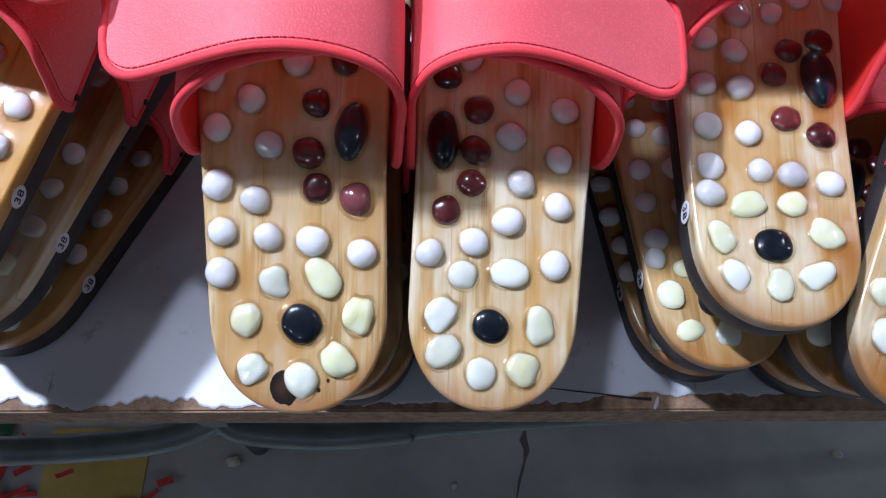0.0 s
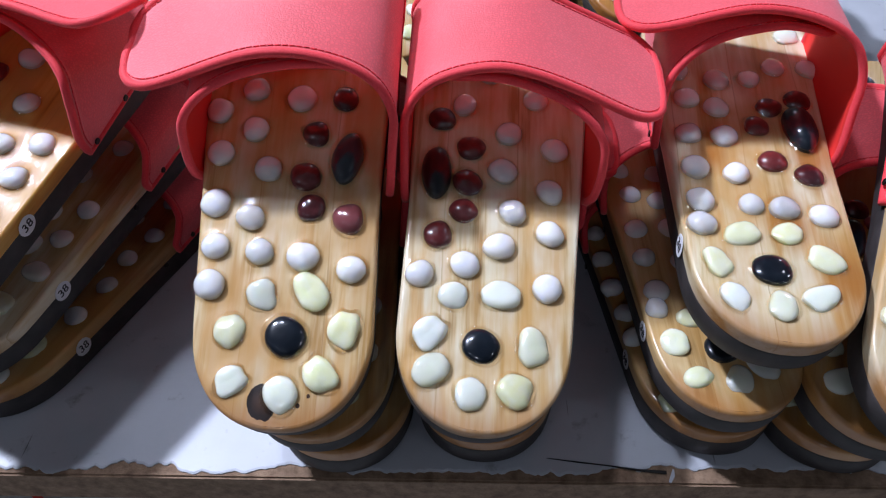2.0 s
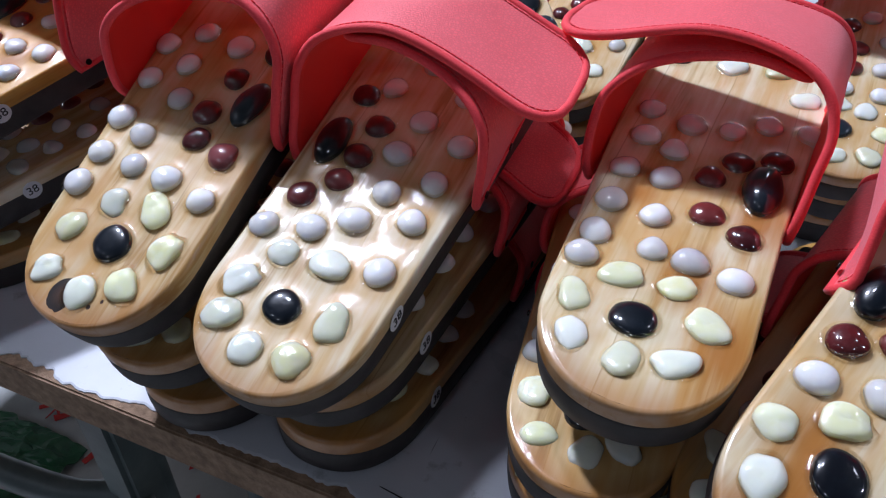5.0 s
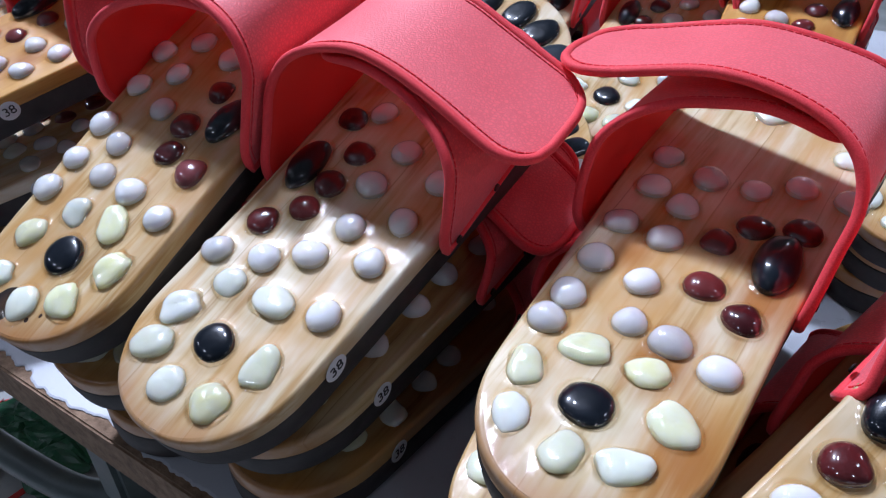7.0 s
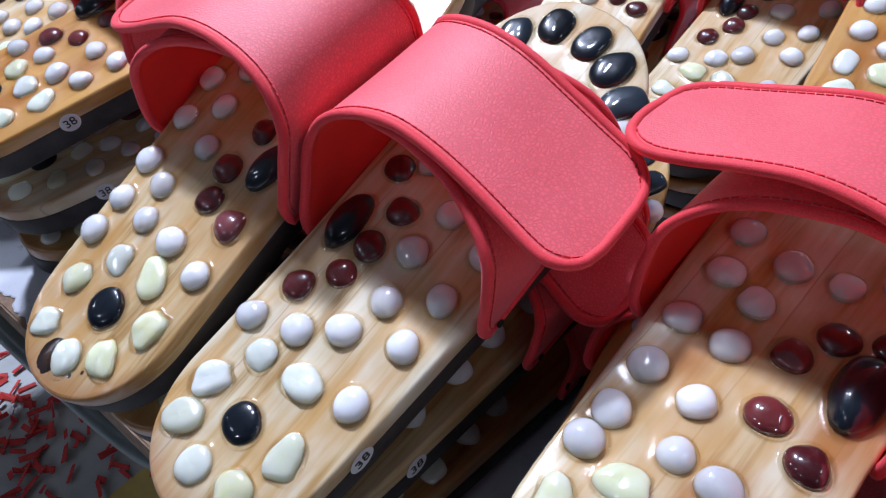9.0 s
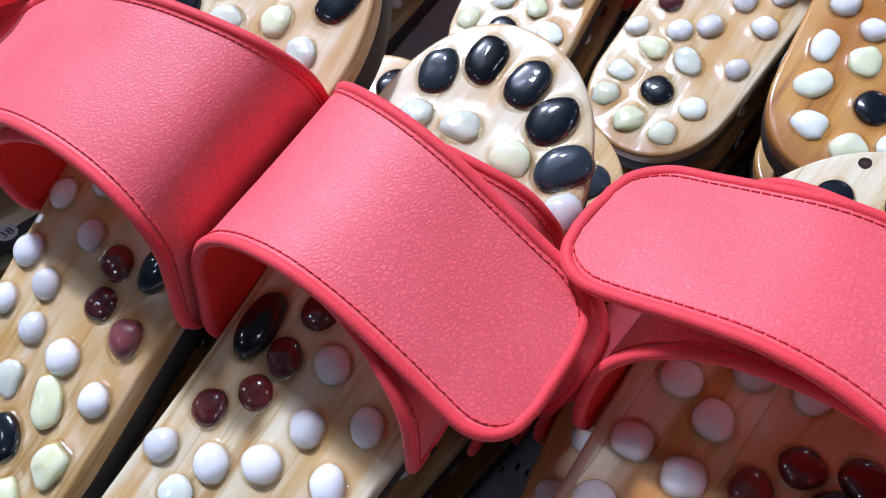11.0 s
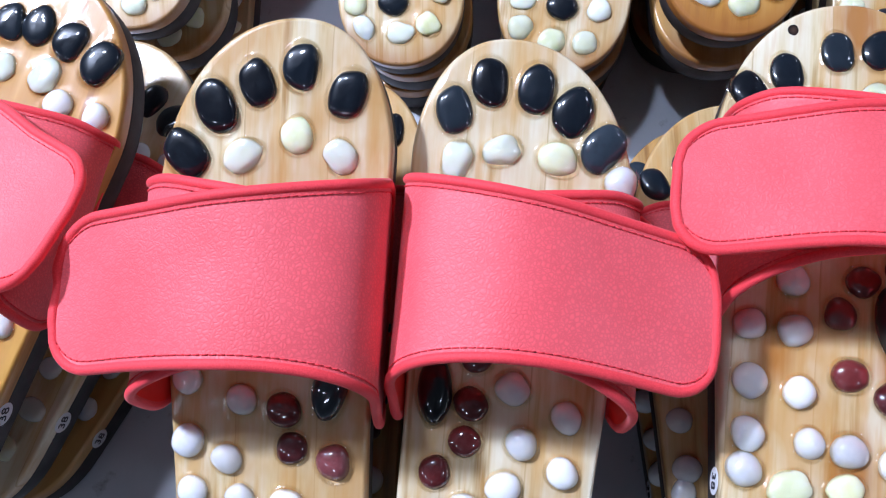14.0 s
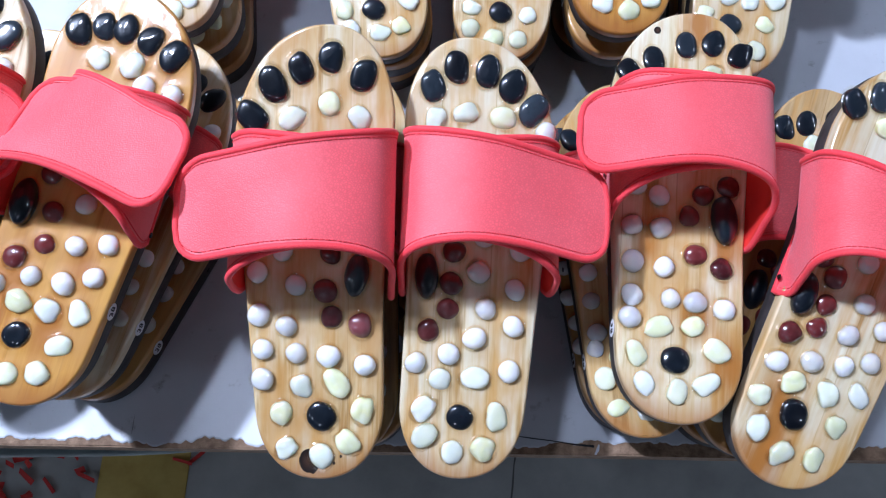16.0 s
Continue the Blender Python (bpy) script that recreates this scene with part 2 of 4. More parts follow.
def varnish():
    """Clear lacquer: see-through, with a sharp gloss that grows towards grazing."""
    m = bpy.data.materials.new("clear_varnish")
    m.use_nodes = True
    n, l = m.node_tree.nodes, m.node_tree.links
    n.remove(n["Principled BSDF"])
    tex = n.new("ShaderNodeTexCoord")
    flat = n.new("ShaderNodeVectorMath")
    flat.operation = "MULTIPLY"
    flat.inputs[1].default_value = (1, 1, 0)
    l.new(tex.outputs["Object"], flat.inputs[0])
    away = n.new("ShaderNodeVectorMath")
    away.operation = "LENGTH"
    l.new(flat.outputs[0], away.inputs[0])
    thick = ramp(n, l, maths(n, l, "SUBTRACT", away.outputs["Value"], 0.5), ((0.50, (1, 1, 1)), (0.78, (0, 0, 0))))
    clear = n.new("ShaderNodeBsdfTransparent")
    l.new(mix(n, l, thick, (1.0, 1.0, 1.0), (1.0, 0.95, 0.83)), clear.inputs[0])
    gloss = n.new("ShaderNodeBsdfGlossy")
    gloss.inputs["Roughness"].default_value = 0.08
    beads = node(n, "ShaderNodeBump", Strength=0.35, Distance=0.0009)
    world_place = n.new("ShaderNodeNewGeometry")
    l.new(noise_of(n, l, world_place.outputs["Position"], 520.0, 2.0), beads.inputs["Height"])
    l.new(beads.outputs[0], gloss.inputs["Normal"])
    fresnel = n.new("ShaderNodeFresnel")
    fresnel.inputs["IOR"].default_value = 2.2
    both = n.new("ShaderNodeMixShader")
    l.new(maths(n, l, "MULTIPLY", maths(n, l, "MINIMUM", fresnel.outputs[0], 0.55), thick), both.inputs[0])
    l.new(clear.outputs[0], both.inputs[1])
    l.new(gloss.outputs[0], both.inputs[2])
    l.new(both.outputs[0], n["Material Output"].inputs["Surface"])
    return m


VARNISH = varnish()
RIVET = material("black_enamelled_rivet", 0.3, (0.02, 0.015, 0.015), 0.6)[0]
PAPER = material("white_paper_label", 0.6, (0.78, 0.79, 0.82))[0]
INK = material("black_ink", 0.6, (0.02, 0.02, 0.025))[0]


def plain(name, a, b_, scale, rough, bump_scale=300.0, strength=0.2, stretch=(1, 1, 1)):
    m, n, l, b = material(name, rough)
    c = coords(n, l, stretch)
    v = noise_of(n, l, c, scale, 6.0, 0.6)
    l.new(ramp(n, l, v, ((0.32, a), (0.68, b_))), b.inputs["Base Color"])
    bump(n, l, b, noise_of(n, l, c, bump_scale, 3.0), strength, 0.001)
    return m


def laminate():
    m, n, l, b = material("grey_white_laminate", 0.3)
    c = coords(n, l, (1, 1, 1))
    broad = noise_of(n, l, c, 9.0, 6.0, 0.6)
    colour = ramp(n, l, broad, ((0.32, (0.46, 0.48, 0.52)), (0.68, (0.57, 0.59, 0.63))))
    dirt = ramp(n, l, noise_of(n, l, c, 55.0, 7.0, 0.7), ((0.60, (1, 1, 1)), (0.74, (0.42, 0.40, 0.40))))
    colour = mix(n, l, 0.8, colour, dirt, "MULTIPLY")
    for turn, seed in ((0.9, 0.0), (-0.5, 4.0)):
        mp = n.new("ShaderNodeMapping")
        mp.inputs["Rotation"].default_value = (0, 0, turn)
        mp.inputs["Scale"].default_value = (1, 0.035, 1)
        mp.inputs["Location"].default_value = (seed, seed, 0)
        l.new(c, mp.inputs["Vector"])
        scratch = ramp(n, l, noise_of(n, l, mp.outputs[0], 330.0, 2.0), ((0.735, (1, 1, 1)), (0.76, (0.20, 0.19, 0.19))))
        colour = mix(n, l, 0.85, colour, scratch, "MULTIPLY")
    l.new(colour, b.inputs["Base Color"])
    l.new(ramp(n, l, broad, ((0.3, (0.25, 0.25, 0.25)), (0.7, (0.45, 0.45, 0.45)))), b.inputs["Roughness"])
    bump(n, l, b, noise_of(n, l, c, 400.0, 3.0), 0.05, 0.001)
    return m


LAMINATE = laminate()
CHIPBOARD = plain("brown_chipboard", (0.16, 0.095, 0.055), (0.34, 0.22, 0.14), 160.0, 0.85, 500.0, 0.6)
CONCRETE = plain("grey_concrete", (0.26, 0.275, 0.265), (0.46, 0.475, 0.46), 5.0, 0.6, 120.0, 0.3)
STEEL = plain("grey_green_painted_steel", (0.07, 0.095, 0.095), (0.125, 0.155, 0.150), 30.0, 0.4, 300.0, 0.1)
PLASTER = plain("grey_plaster", (0.20, 0.21, 0.215), (0.26, 0.27, 0.275), 2.0, 0.8, 60.0, 0.1)
YELLOW = plain("faded_yellow_paint", (0.42, 0.30, 0.07), (0.55, 0.42, 0.12), 20.0, 0.7)
SCRAP_RED = plain("red_paper", (0.42, 0.015, 0.015), (0.60, 0.04, 0.03), 60.0, 0.7)
GREEN = plain("green_plastic_film", (0.010, 0.07, 0.030), (0.020, 0.12, 0.05), 40.0, 0.35)


# ---- mesh helpers ----
def mesh_of(name, verts, faces, mat, smooth=True):
    me = bpy.data.meshes.new(name)
    me.from_pydata([tuple(v) for v in verts], [], faces)
    me.materials.append(mat)
    if smooth:
        me.polygons.foreach_set("use_smooth", [True] * len(me.polygons))
    me.update()
    return me


def part(name, me, parent, label="", m=None):
    ob = new(name, me)
    ob.parent = parent
    if m is not None:
        ob.matrix_basis = m
    return tagged(ob, label) if label else ob


def box_mesh(name, x0, x1, y0, y1, z0, z1, mat, bevel=0.0):
    bm = bmesh.new()
    bmesh.ops.create_cube(bm, size=1, matrix=Matrix.LocRotScale(((x0 + x1) / 2, (y0 + y1) / 2, (z0 + z1) / 2), None, (x1 - x0, y1 - y0, z1 - z0)))
    if bevel:
        bmesh.ops.bevel(bm, geom=bm.edges, offset=bevel, segments=2, affect="EDGES")
    me = bpy.data.meshes.new(name)
    bm.to_mesh(me)
    bm.free()
    me.materials.append(mat)
    return me


def tube(points, radius, sides=8, closed=False):
    """Vertices and faces of a round tube along the points."""
    pts = [Vector(p) for p in points]
    count = len(pts)
    verts, faces = [], []
    side = None
    for i, p in enumerate(pts):
        if closed:
            d = pts[(i + 1) % count] - pts[i - 1]
        else:
            d = pts[min(i + 1, count - 1)] - pts[max(i - 1, 0)]
        d.normalize()
        if side is None:
            side = d.orthogonal().normalized()
        else:
            side = (side - d * side.dot(d)).normalized()
        up = d.cross(side)
        for k in range(sides):
            a = 2 * math.pi * k / sides
            verts.append(p + radius * (math.cos(a) * side + math.sin(a) * up))
    for i in range(count if closed else count - 1):
        for k in range(sides):
            a, b = i * sides + k, i * sides + (k + 1) % sides
            c, d = ((i + 1) % count) * sides + (k + 1) % sides, ((i + 1) % count) * sides + k
            faces.append((a, b, c, d))
    if not closed:
        faces.append(tuple(reversed(range(sides))))
        faces.append(tuple(range((count - 1) * sides, count * sides)))
    return verts, faces


def joined(pieces):
    verts, faces = [], []
    for v, f in pieces:
        o = len(verts)
        verts += v
        faces += [tuple(i + o for i in q) for q in f]
    return verts, faces


# ---- the slippers ----
LENGTH, WOOD_T, SOLE_T = 0.269, 0.0085, 0.024


def inner_edge(y):
    return np.interp(y, (0.0, 0.04, 0.105, 0.16, 0.22, 0.27), (-0.0375, -0.0375, -0.0362, -0.0378, -0.0418, -0.0424))


def outer_edge(y):
    return np.interp(y, (0.0, 0.04, 0.105, 0.16, 0.20, 0.27), (0.0385, 0.0388, 0.0442, 0.0494, 0.0526, 0.0530))


def edges(y, inset=0.0):
    """Inner and outer x of a right footbed at the length y, with the rounded heel and toe."""
    a, b = inset, LENGTH - inset
    y = min(max(y, a), b)
    li, ri = inner_edge(y) + inset, outer_edge(y) - inset
    mid_heel, mid_toe = 0.0, -0.003
    heel, toe_in, toe_out = 0.045, 0.062, 0.080
    if y < heel:
        k = max(0.0, 1 - ((heel - y) / (heel - a)) ** 2.15) ** (1 / 2.15)
        li, ri = mid_heel + (li - mid_heel) * k, mid_heel + (ri - mid_heel) * k
    if y > LENGTH - toe_in:
        k = max(0.0, 1 - ((y - LENGTH + toe_in) / (b - LENGTH + toe_in)) ** 2.2) ** (1 / 2.2)
        li = mid_toe + (li - mid_toe) * k
    if y > LENGTH - toe_out:
        k = max(0.0, 1 - ((y - LENGTH + toe_out) / (b - LENGTH + toe_out)) ** 2.1) ** (1 / 2.1)
        ri = mid_toe + (ri - mid_toe) * k
    return li, ri


ROWS_Y = [LENGTH * (0.5 - 0.5 * math.cos(math.pi * i / 72)) for i in range(73)]


def outline(inset):
    """Closed loop of the sole, heel first, out along the outer side and back along the inner."""
    right = [(edges(y * (LENGTH - 2 * inset) / LENGTH + inset, inset)[1], y * (LENGTH - 2 * inset) / LENGTH + inset) for y in ROWS_Y]
    left = [(edges(y * (LENGTH - 2 * inset) / LENGTH + inset, inset)[0], y * (LENGTH - 2 * inset) / LENGTH + inset) for y in ROWS_Y]
    return right + left[-2:0:-1]


def ringed(profile, side, cap_top=True, cap_bottom=True):
    """Rings of the outline at (inset, z), joined."""
    verts, faces = [], []
    count = len(outline(0.001))
    for inset, z in profile:
        verts += [(side * x, y, z) for x, y in outline(inset)]
    for r in range(len(profile) - 1):
        for i in range(count):
            j = (i + 1) % count
            faces.append((r * count + i, r * count + j, (r + 1) * count + j, (r + 1) * count + i))
    if cap_bottom:
        faces.append(tuple(reversed(range(count))))
    if cap_top:
        faces.append(tuple(range((len(profile) - 1) * count, len(profile) * count)))
    if side < 0:
        faces = [tuple(reversed(f)) for f in faces]
    return verts, faces


def footbed_mesh(side, stones, mat, fine):
    """Wooden board; the varnish climbs a little round every stone."""
    rim = [(0.0003, -WOOD_T), (0.0000, -0.0024), (0.0002, -0.0013), (0.0007, -0.0005), (0.0013, -0.0001), (0.0018, 0.0)]
    verts, faces = ringed(rim, side, cap_top=False, cap_bottom=False)
    base, inset = len(verts), 0.0018
    n_y, n_x = (300, 104) if fine else (110, 40)
    pts = np.array([(s[1], s[2]) for s in stones])
    turn = np.radians([s[6] for s in stones])
    c, s_, half_a, half_b = np.cos(turn), np.sin(turn), np.array([s[3] for s in stones]), np.array([s[4] for s in stones])
    for i in range(n_y + 1):
        y = inset + (LENGTH - 2 * inset) * (0.5 - 0.5 * math.cos(math.pi * (0.02 + 0.96 * i / n_y))) if 0 < i < n_y else (inset if i == 0 else LENGTH - inset)
        lo, hi = edges(y, inset)
        xs = side * np.linspace(lo, hi, n_x + 1)
        dx, dy = xs[:, None] - pts[None, :, 0], y - pts[None, :, 1]
        far = np.hypot((dx * c + dy * s_) / half_a, (dy * c - dx * s_) / half_b)
        d = (far - 0.94) * np.minimum(half_a, half_b)
        lift = (0.0003 * np.exp(-np.maximum(d, 0) / 0.0022)).max(1) + 0.00030 * np.exp(-np.maximum(d, 0) / 0.006).max(1)
        lift += [0.00012 * noise.noise(Vector((x * 60, y * 40, side))) for x in xs]
        fade = np.clip(np.minimum(np.arange(n_x + 1), n_x - np.arange(n_x + 1)) / 3.0, 0, 1)
        verts += [(x, y, z) for x, z in zip(xs, lift * fade)]
    for i in range(n_y):
        for k in range(n_x):
            a = base + i * (n_x + 1) + k
            q = (a, a + 1, a + n_x + 2, a + n_x + 1)
            faces.append(q if side > 0 else tuple(reversed(q)))
    return mesh_of("footbed", verts, faces, mat)


def outsole_mesh(side):
    rings = [(0.0045, -SOLE_T), (0.0020, -SOLE_T + 0.0004), (0.0009, -SOLE_T + 0.0022), (0.0002, -0.0150), (0.0002, -0.0100), (0.0006, -WOOD_T)]
    v, f = ringed(rings, side)
    return mesh_of("outsole", v, f, RUBBER)


OUTSOLE = {s: outsole_mesh(s) for s in (1, -1)}


def worn(p, off, rough, squareness):
    """A point of the unit sphere moved to the pebble's uneven skin."""
    flat = Vector((p.x, p.y, 0))
    if squareness > 2 and flat.length > 1e-6:
        c, s = abs(p.x / flat.length), abs(p.y / flat.length)
        g = (c ** squareness + s ** squareness) ** (-1 / squareness)
        p = Vector((p.x * g, p.y * g, p.z))
    return p * (1 + rough * noise.noise(p * 0.9 + off) * 1.6 + 0.35 * rough * noise.noise(p * 2.2 + off))


def ring_mesh(kind, seed, rough, squareness):
    """The fillet of clear varnish round a pebble, in the pebble's own unit space."""
    a, _, c = HALF[kind]
    sink, segs = SINK[kind], 26
    height = min(1.9, 0.5 * (sink + c))
    off = Vector((seed * 3.1, seed * 1.7, seed * 2.3))
    verts, faces = [], []
    profile = []
    for i in range(7):
        f = i / 6
        profile.append((1.0 - 0.05 * (1 - f) + (2.5 / a) * f ** 1.25, (height * (1 - f) ** 2 + 0.28 - sink) / c))
    for spread_, z in profile:
        for k in range(segs):
            th = 2 * math.pi * k / segs
            p = Vector((math.cos(th), math.sin(th), 0))
            q = worn(p, off, rough, squareness)
            wave = 1 + 0.10 * noise.noise(Vector((math.cos(th) * 1.6, math.sin(th) * 1.6, seed)))
            verts.append((q.x * (1 + (spread_ - 1) * wave), q.y * (1 + (spread_ - 1) * wave), z))
    for i in range(len(profile) - 1):
        for k in range(segs):
            x, y = i * segs + k, i * segs + (k + 1) % segs
            faces.append((x, x + segs, y + segs, y))
    return mesh_of("varnish_ring", verts, faces, VARNISH)


def pebble_mesh(name, mat, seed, rough=0.10, squareness=2.0, flat=1.0):
    """A tumbled pebble of unit half-axes; flat below 1 gives it a level top and steep flanks."""
    rings, segs = 14, 26
    verts, faces = [], []
    off = Vector((seed * 3.1, seed * 1.7, seed * 2.3))
    for i in range(rings + 1):
        ph = math.pi * i / rings
        for k in range(segs):
            th = 2 * math.pi * k / segs
            out, up = abs(math.sin(ph)) ** flat, math.copysign(abs(math.cos(ph)) ** flat, math.cos(ph))
            verts.append(worn(Vector((out * math.cos(th), out * math.sin(th), up)), off, rough, squareness))
    for i in range(rings):
        for k in range(segs):
            a, b = i * segs + k, i * segs + (k + 1) % segs
            faces.append((a, a + segs, b + segs, b))
    return mesh_of(name, verts, faces, mat)


HALF = {"white": (6.8, 6.5, 5.2), "jade": (7.7, 6.9, 4.0), "black": (9.0, 8.0, 4.2), "toe": (7.8, 10.4, 4.2), "long": (7.8, 14.2, 7.0), "red": (7.3, 6.7, 4.7)}
STONE_NAME = {"white": "white_stone", "jade": "jade_stone", "black": "black_stone", "toe": "black_stone", "long": "black_stone", "red": "red_stone"}
SINK = {"white": -0.2, "jade": -0.5, "black": -0.5, "toe": -0.5, "long": 0.6, "red": -0.4}

SHAPES = {"white": (1, 7, 0.08, 2.1, 0.95), "jade": (11, 12, 0.15, 2.5, 0.78), "black": (31, 4, 0.05, 2.15, 0.75), "toe": (41, 6, 0.09, 2.15, 0.72), "long": (51, 3, 0.07, 2.0, 0.9), "red": (61, 4, 0.08, 2.0, 0.9)}
SKIN = {"white": WHITE_STONE, "jade": JADE_STONE, "black": BLACK_STONE, "toe": BLACK_STONE, "long": BLACK_STONE, "red": RED_STONE}
PEBBLES = {k: [pebble_mesh(STONE_NAME[k], SKIN[k], first + i, rough, square, flat) for i in range(count)] for k, (first, count, rough, square, flat) in SHAPES.items()}
RINGS = {k: [ring_mesh(k, first + i, rough, square) for i in range(count)] for k, (first, count, rough, square, _) in SHAPES.items()}

# stones on each footbed, in millimetres from the heel's end: x across, y along
SET_R = {
    "jade": [(-23.1, 41.9), (-21.7, 25.3), (-5.4, 16.5), (13.6, 18.6), (21.1, 37.9), (-13.6, 59.5), (7.1, 60.5), (-22.3, 216.3), (-4.2, 221.4), (19.1, 219.4)],
    "black": [(-0.9, 37.1)],
    "white": [(-28.8, 68.8), (-9.1, 74.8), (6.1, 84.6), (27.6, 65.3), (12.3, 102.8), (29.3, 92.2), (29.7, 114.5), (7.1, 124.7), (10.4, 146.0), (-12.1, 161.6), (32.4, 138.1), (23.6, 167.8), (0.9, 183.3), (-23.8, 193.7), (21.0, 195.9), (45.2, 211.0)],
    "red": [(-21.9, 88.5), (-10.6, 102.1), (-9.2, 117.0), (-7.9, 136.7), (-23.0, 152.3)],
    "long": [(-24.3, 121.2)],
    "toe": [(-24.9, 237.2), (-10.8, 249.1), (8.4, 248.0), (23.9, 239.3), (37.1, 224.7)],
}
SET_L = {
    "jade": [(-25.3, 40.7), (-21.8, 19.6), (-1.1, 14.7), (14.1, 23.4), (22.8, 42.8), (-13.6, 56.9), (7.0, 58.9), (-20.4, 213.9), (0.9, 222.8), (18.3, 215.1)],
    "black": [(-1.4, 38.9)],
    "white": [(-36.3, 60.3), (-36.1, 78.2), (-16.7, 75.8), (2.5, 74.5), (23.8, 69.6), (-38.4, 98.8), (-22.5, 92.4), (-17.4, 116.3), (-25.3, 136.9), (-43.1, 146.0), (-27.3, 158.2), (-6.0, 154.2), (-39.9, 123.6), (-10.0, 182.0), (14.0, 190.0)],
    "red": [(3.8, 98.2), (21.0, 93.2), (-0.3, 113.2), (3.1, 135.5), (15.0, 155.0)],
    "long": [(18.4, 123.5)],
    "toe": [(-43.4, 214.0), (-31.8, 233.1), (-15.7, 242.7), (1.7, 249.6), (20.6, 239.5)],
}
SET_T = {
    "jade": [(-26.9, 39.1), (-21.2, 21.7), (-1.3, 18.7), (15.3, 24.9), (21.1, 44.8), (-14.7, 56.1), (6.2, 58.4), (12.7, 224.4), (-9.8, 219.0), (27.9, 202.5)],
    "black": [(-3.7, 37.2)],
    "white": [(-31.7, 60.3), (-31.2, 74.2), (-7.8, 74.1), (7.0, 73.4), (24.3, 70.7), (-12.4, 93.3), (-32.0, 95.0), (-33.2, 118.1), (-15.7, 117.8), (-17.4, 138.5), (-32.6, 144.6), (-15.1, 160.5), (2.2, 163.2), (-36.1, 165.8), (16.9, 174.0), (35.2, 174.6)],
    "red": [(22.6, 95.4), (6.1, 102.8), (1.5, 127.2), (9.8, 141.5), (25.2, 148.5)],
    "long": [(22.9, 126.5)],
    "toe": [(-25.1, 231.4), (-4.3, 244.0), (13.3, 246.9), (31.2, 240.0), (-40.0, 220.9)],
}
SET_A = {
    "jade": [(20.5, 41.8), (13.2, 22.3), (-4.8, 17.1), (-20.8, 26.5), (-26.0, 47.7), (-10.9, 60.8), (7.6, 60.2), (-10.6, 217.8), (10.6, 219.6), (26.3, 63.4)],
    "black": [(-5.4, 41.4)],
    "white": [(11.8, 77.9), (28.5, 86.3), (-8.3, 77.4), (-27.4, 67.7), (12.2, 101.9), (30.7, 107.6), (9.8, 128.2), (-3.3, 155.1), (22.3, 155.3), (39.5, 208.6), (20.7, 208.6)],
    "red": [(-21.0, 86.2), (-6.2, 98.4), (-7.4, 118.4), (-15.6, 141.0)],
    "long": [(-25.9, 120.3)],
    "toe": [(-28.2, 233.1), (-13.9, 239.3), (-0.7, 241.3), (16.1, 238.7), (32.7, 232.5)],
}
SET_U = {
    "jade": [(-18.1, 24.1), (0.5, 14.7), (20.0, 17.9), (25.8, 41.1), (-23.7, 42.4), (-7.3, 56.8), (14.5, 57.3), (32.4, 63.2), (-8.0, 222.0), (14.0, 220.0)],
    "black": [(-0.4, 38.9)],
    "white": [(-21.4, 65.0), (-1.4, 72.1), (17.7, 76.7), (32.5, 84.2), (13.7, 95.0), (16.6, 116.2), (33.0, 105.0), (10.0, 140.0), (30.0, 135.0), (36.0, 205.0)],
    "red": [(-20.1, 83.7), (-5.7, 92.9), (-5.4, 107.6), (-5.8, 124.9), (-17.6, 133.7)],
    "long": [(-20.3, 109.0)],
    "toe": [(-32.2, 228.1), (-18.5, 238.0), (4.0, 246.0), (20.0, 240.0), (34.0, 227.0)],
}


def mirrored(kinds):
    return {k: [(-x, y) for x, y in v] for k, v in kinds.items()}


def spread(kinds, seed, amount=1.6):
    r = random.Random(seed)
    return {k: [(x + r.uniform(-amount, amount), y + r.uniform(-amount, amount)) for x, y in v] for k, v in kinds.items()}


def stones_of(kinds, side, seed):
    """Rows of kind, x, y, half width, half length, half height, turn and mesh number."""
    r = random.Random(seed)
    out = []
    for kind, places in kinds.items():
        a, b, c = (v / 1000 for v in HALF[kind])
        for x, y in places:
            turn = r.uniform(0, 360)
            k = r.uniform(0.92, 1.07)
            if kind == "toe":
                turn = -0.75 * x + r.uniform(-8, 8)
            elif kind == "long":
                turn = r.uniform(-10, 10)
            stretch = r.uniform(0.96, 1.14) if kind == "jade" else 1.0
            out.append((kind, x / 1000, y / 1000, a * k * stretch, b * k / stretch, c * k, turn, r.randrange(len(PEBBLES[kind]))))
    return out


# the two leather flaps of a strap: (x, z) of the section, and the y of its rear and front edges, from the fixed to the free end
FLAP_OUT = [(-0.0388, -0.0072, 0.1100, 0.1990), (-0.0396, 0.0020, 0.1110, 0.2030), (-0.0402, 0.0150, 0.1200, 0.2045), (-0.0405, 0.0290, 0.1290, 0.2045), (-0.0340, 0.0415, 0.1360, 0.2035),
            (-0.0210, 0.0490, 0.1405, 0.2020), (-0.0020, 0.0525, 0.1425, 0.1995), (0.0180, 0.0510, 0.1415, 0.1965), (0.0380, 0.0455, 0.1385, 0.1925), (0.0580, 0.0385, 0.1345, 0.1885),
            (0.0700, 0.0345, 0.1325, 0.1865), (0.0765, 0.0325, 0.1320, 0.1860)]
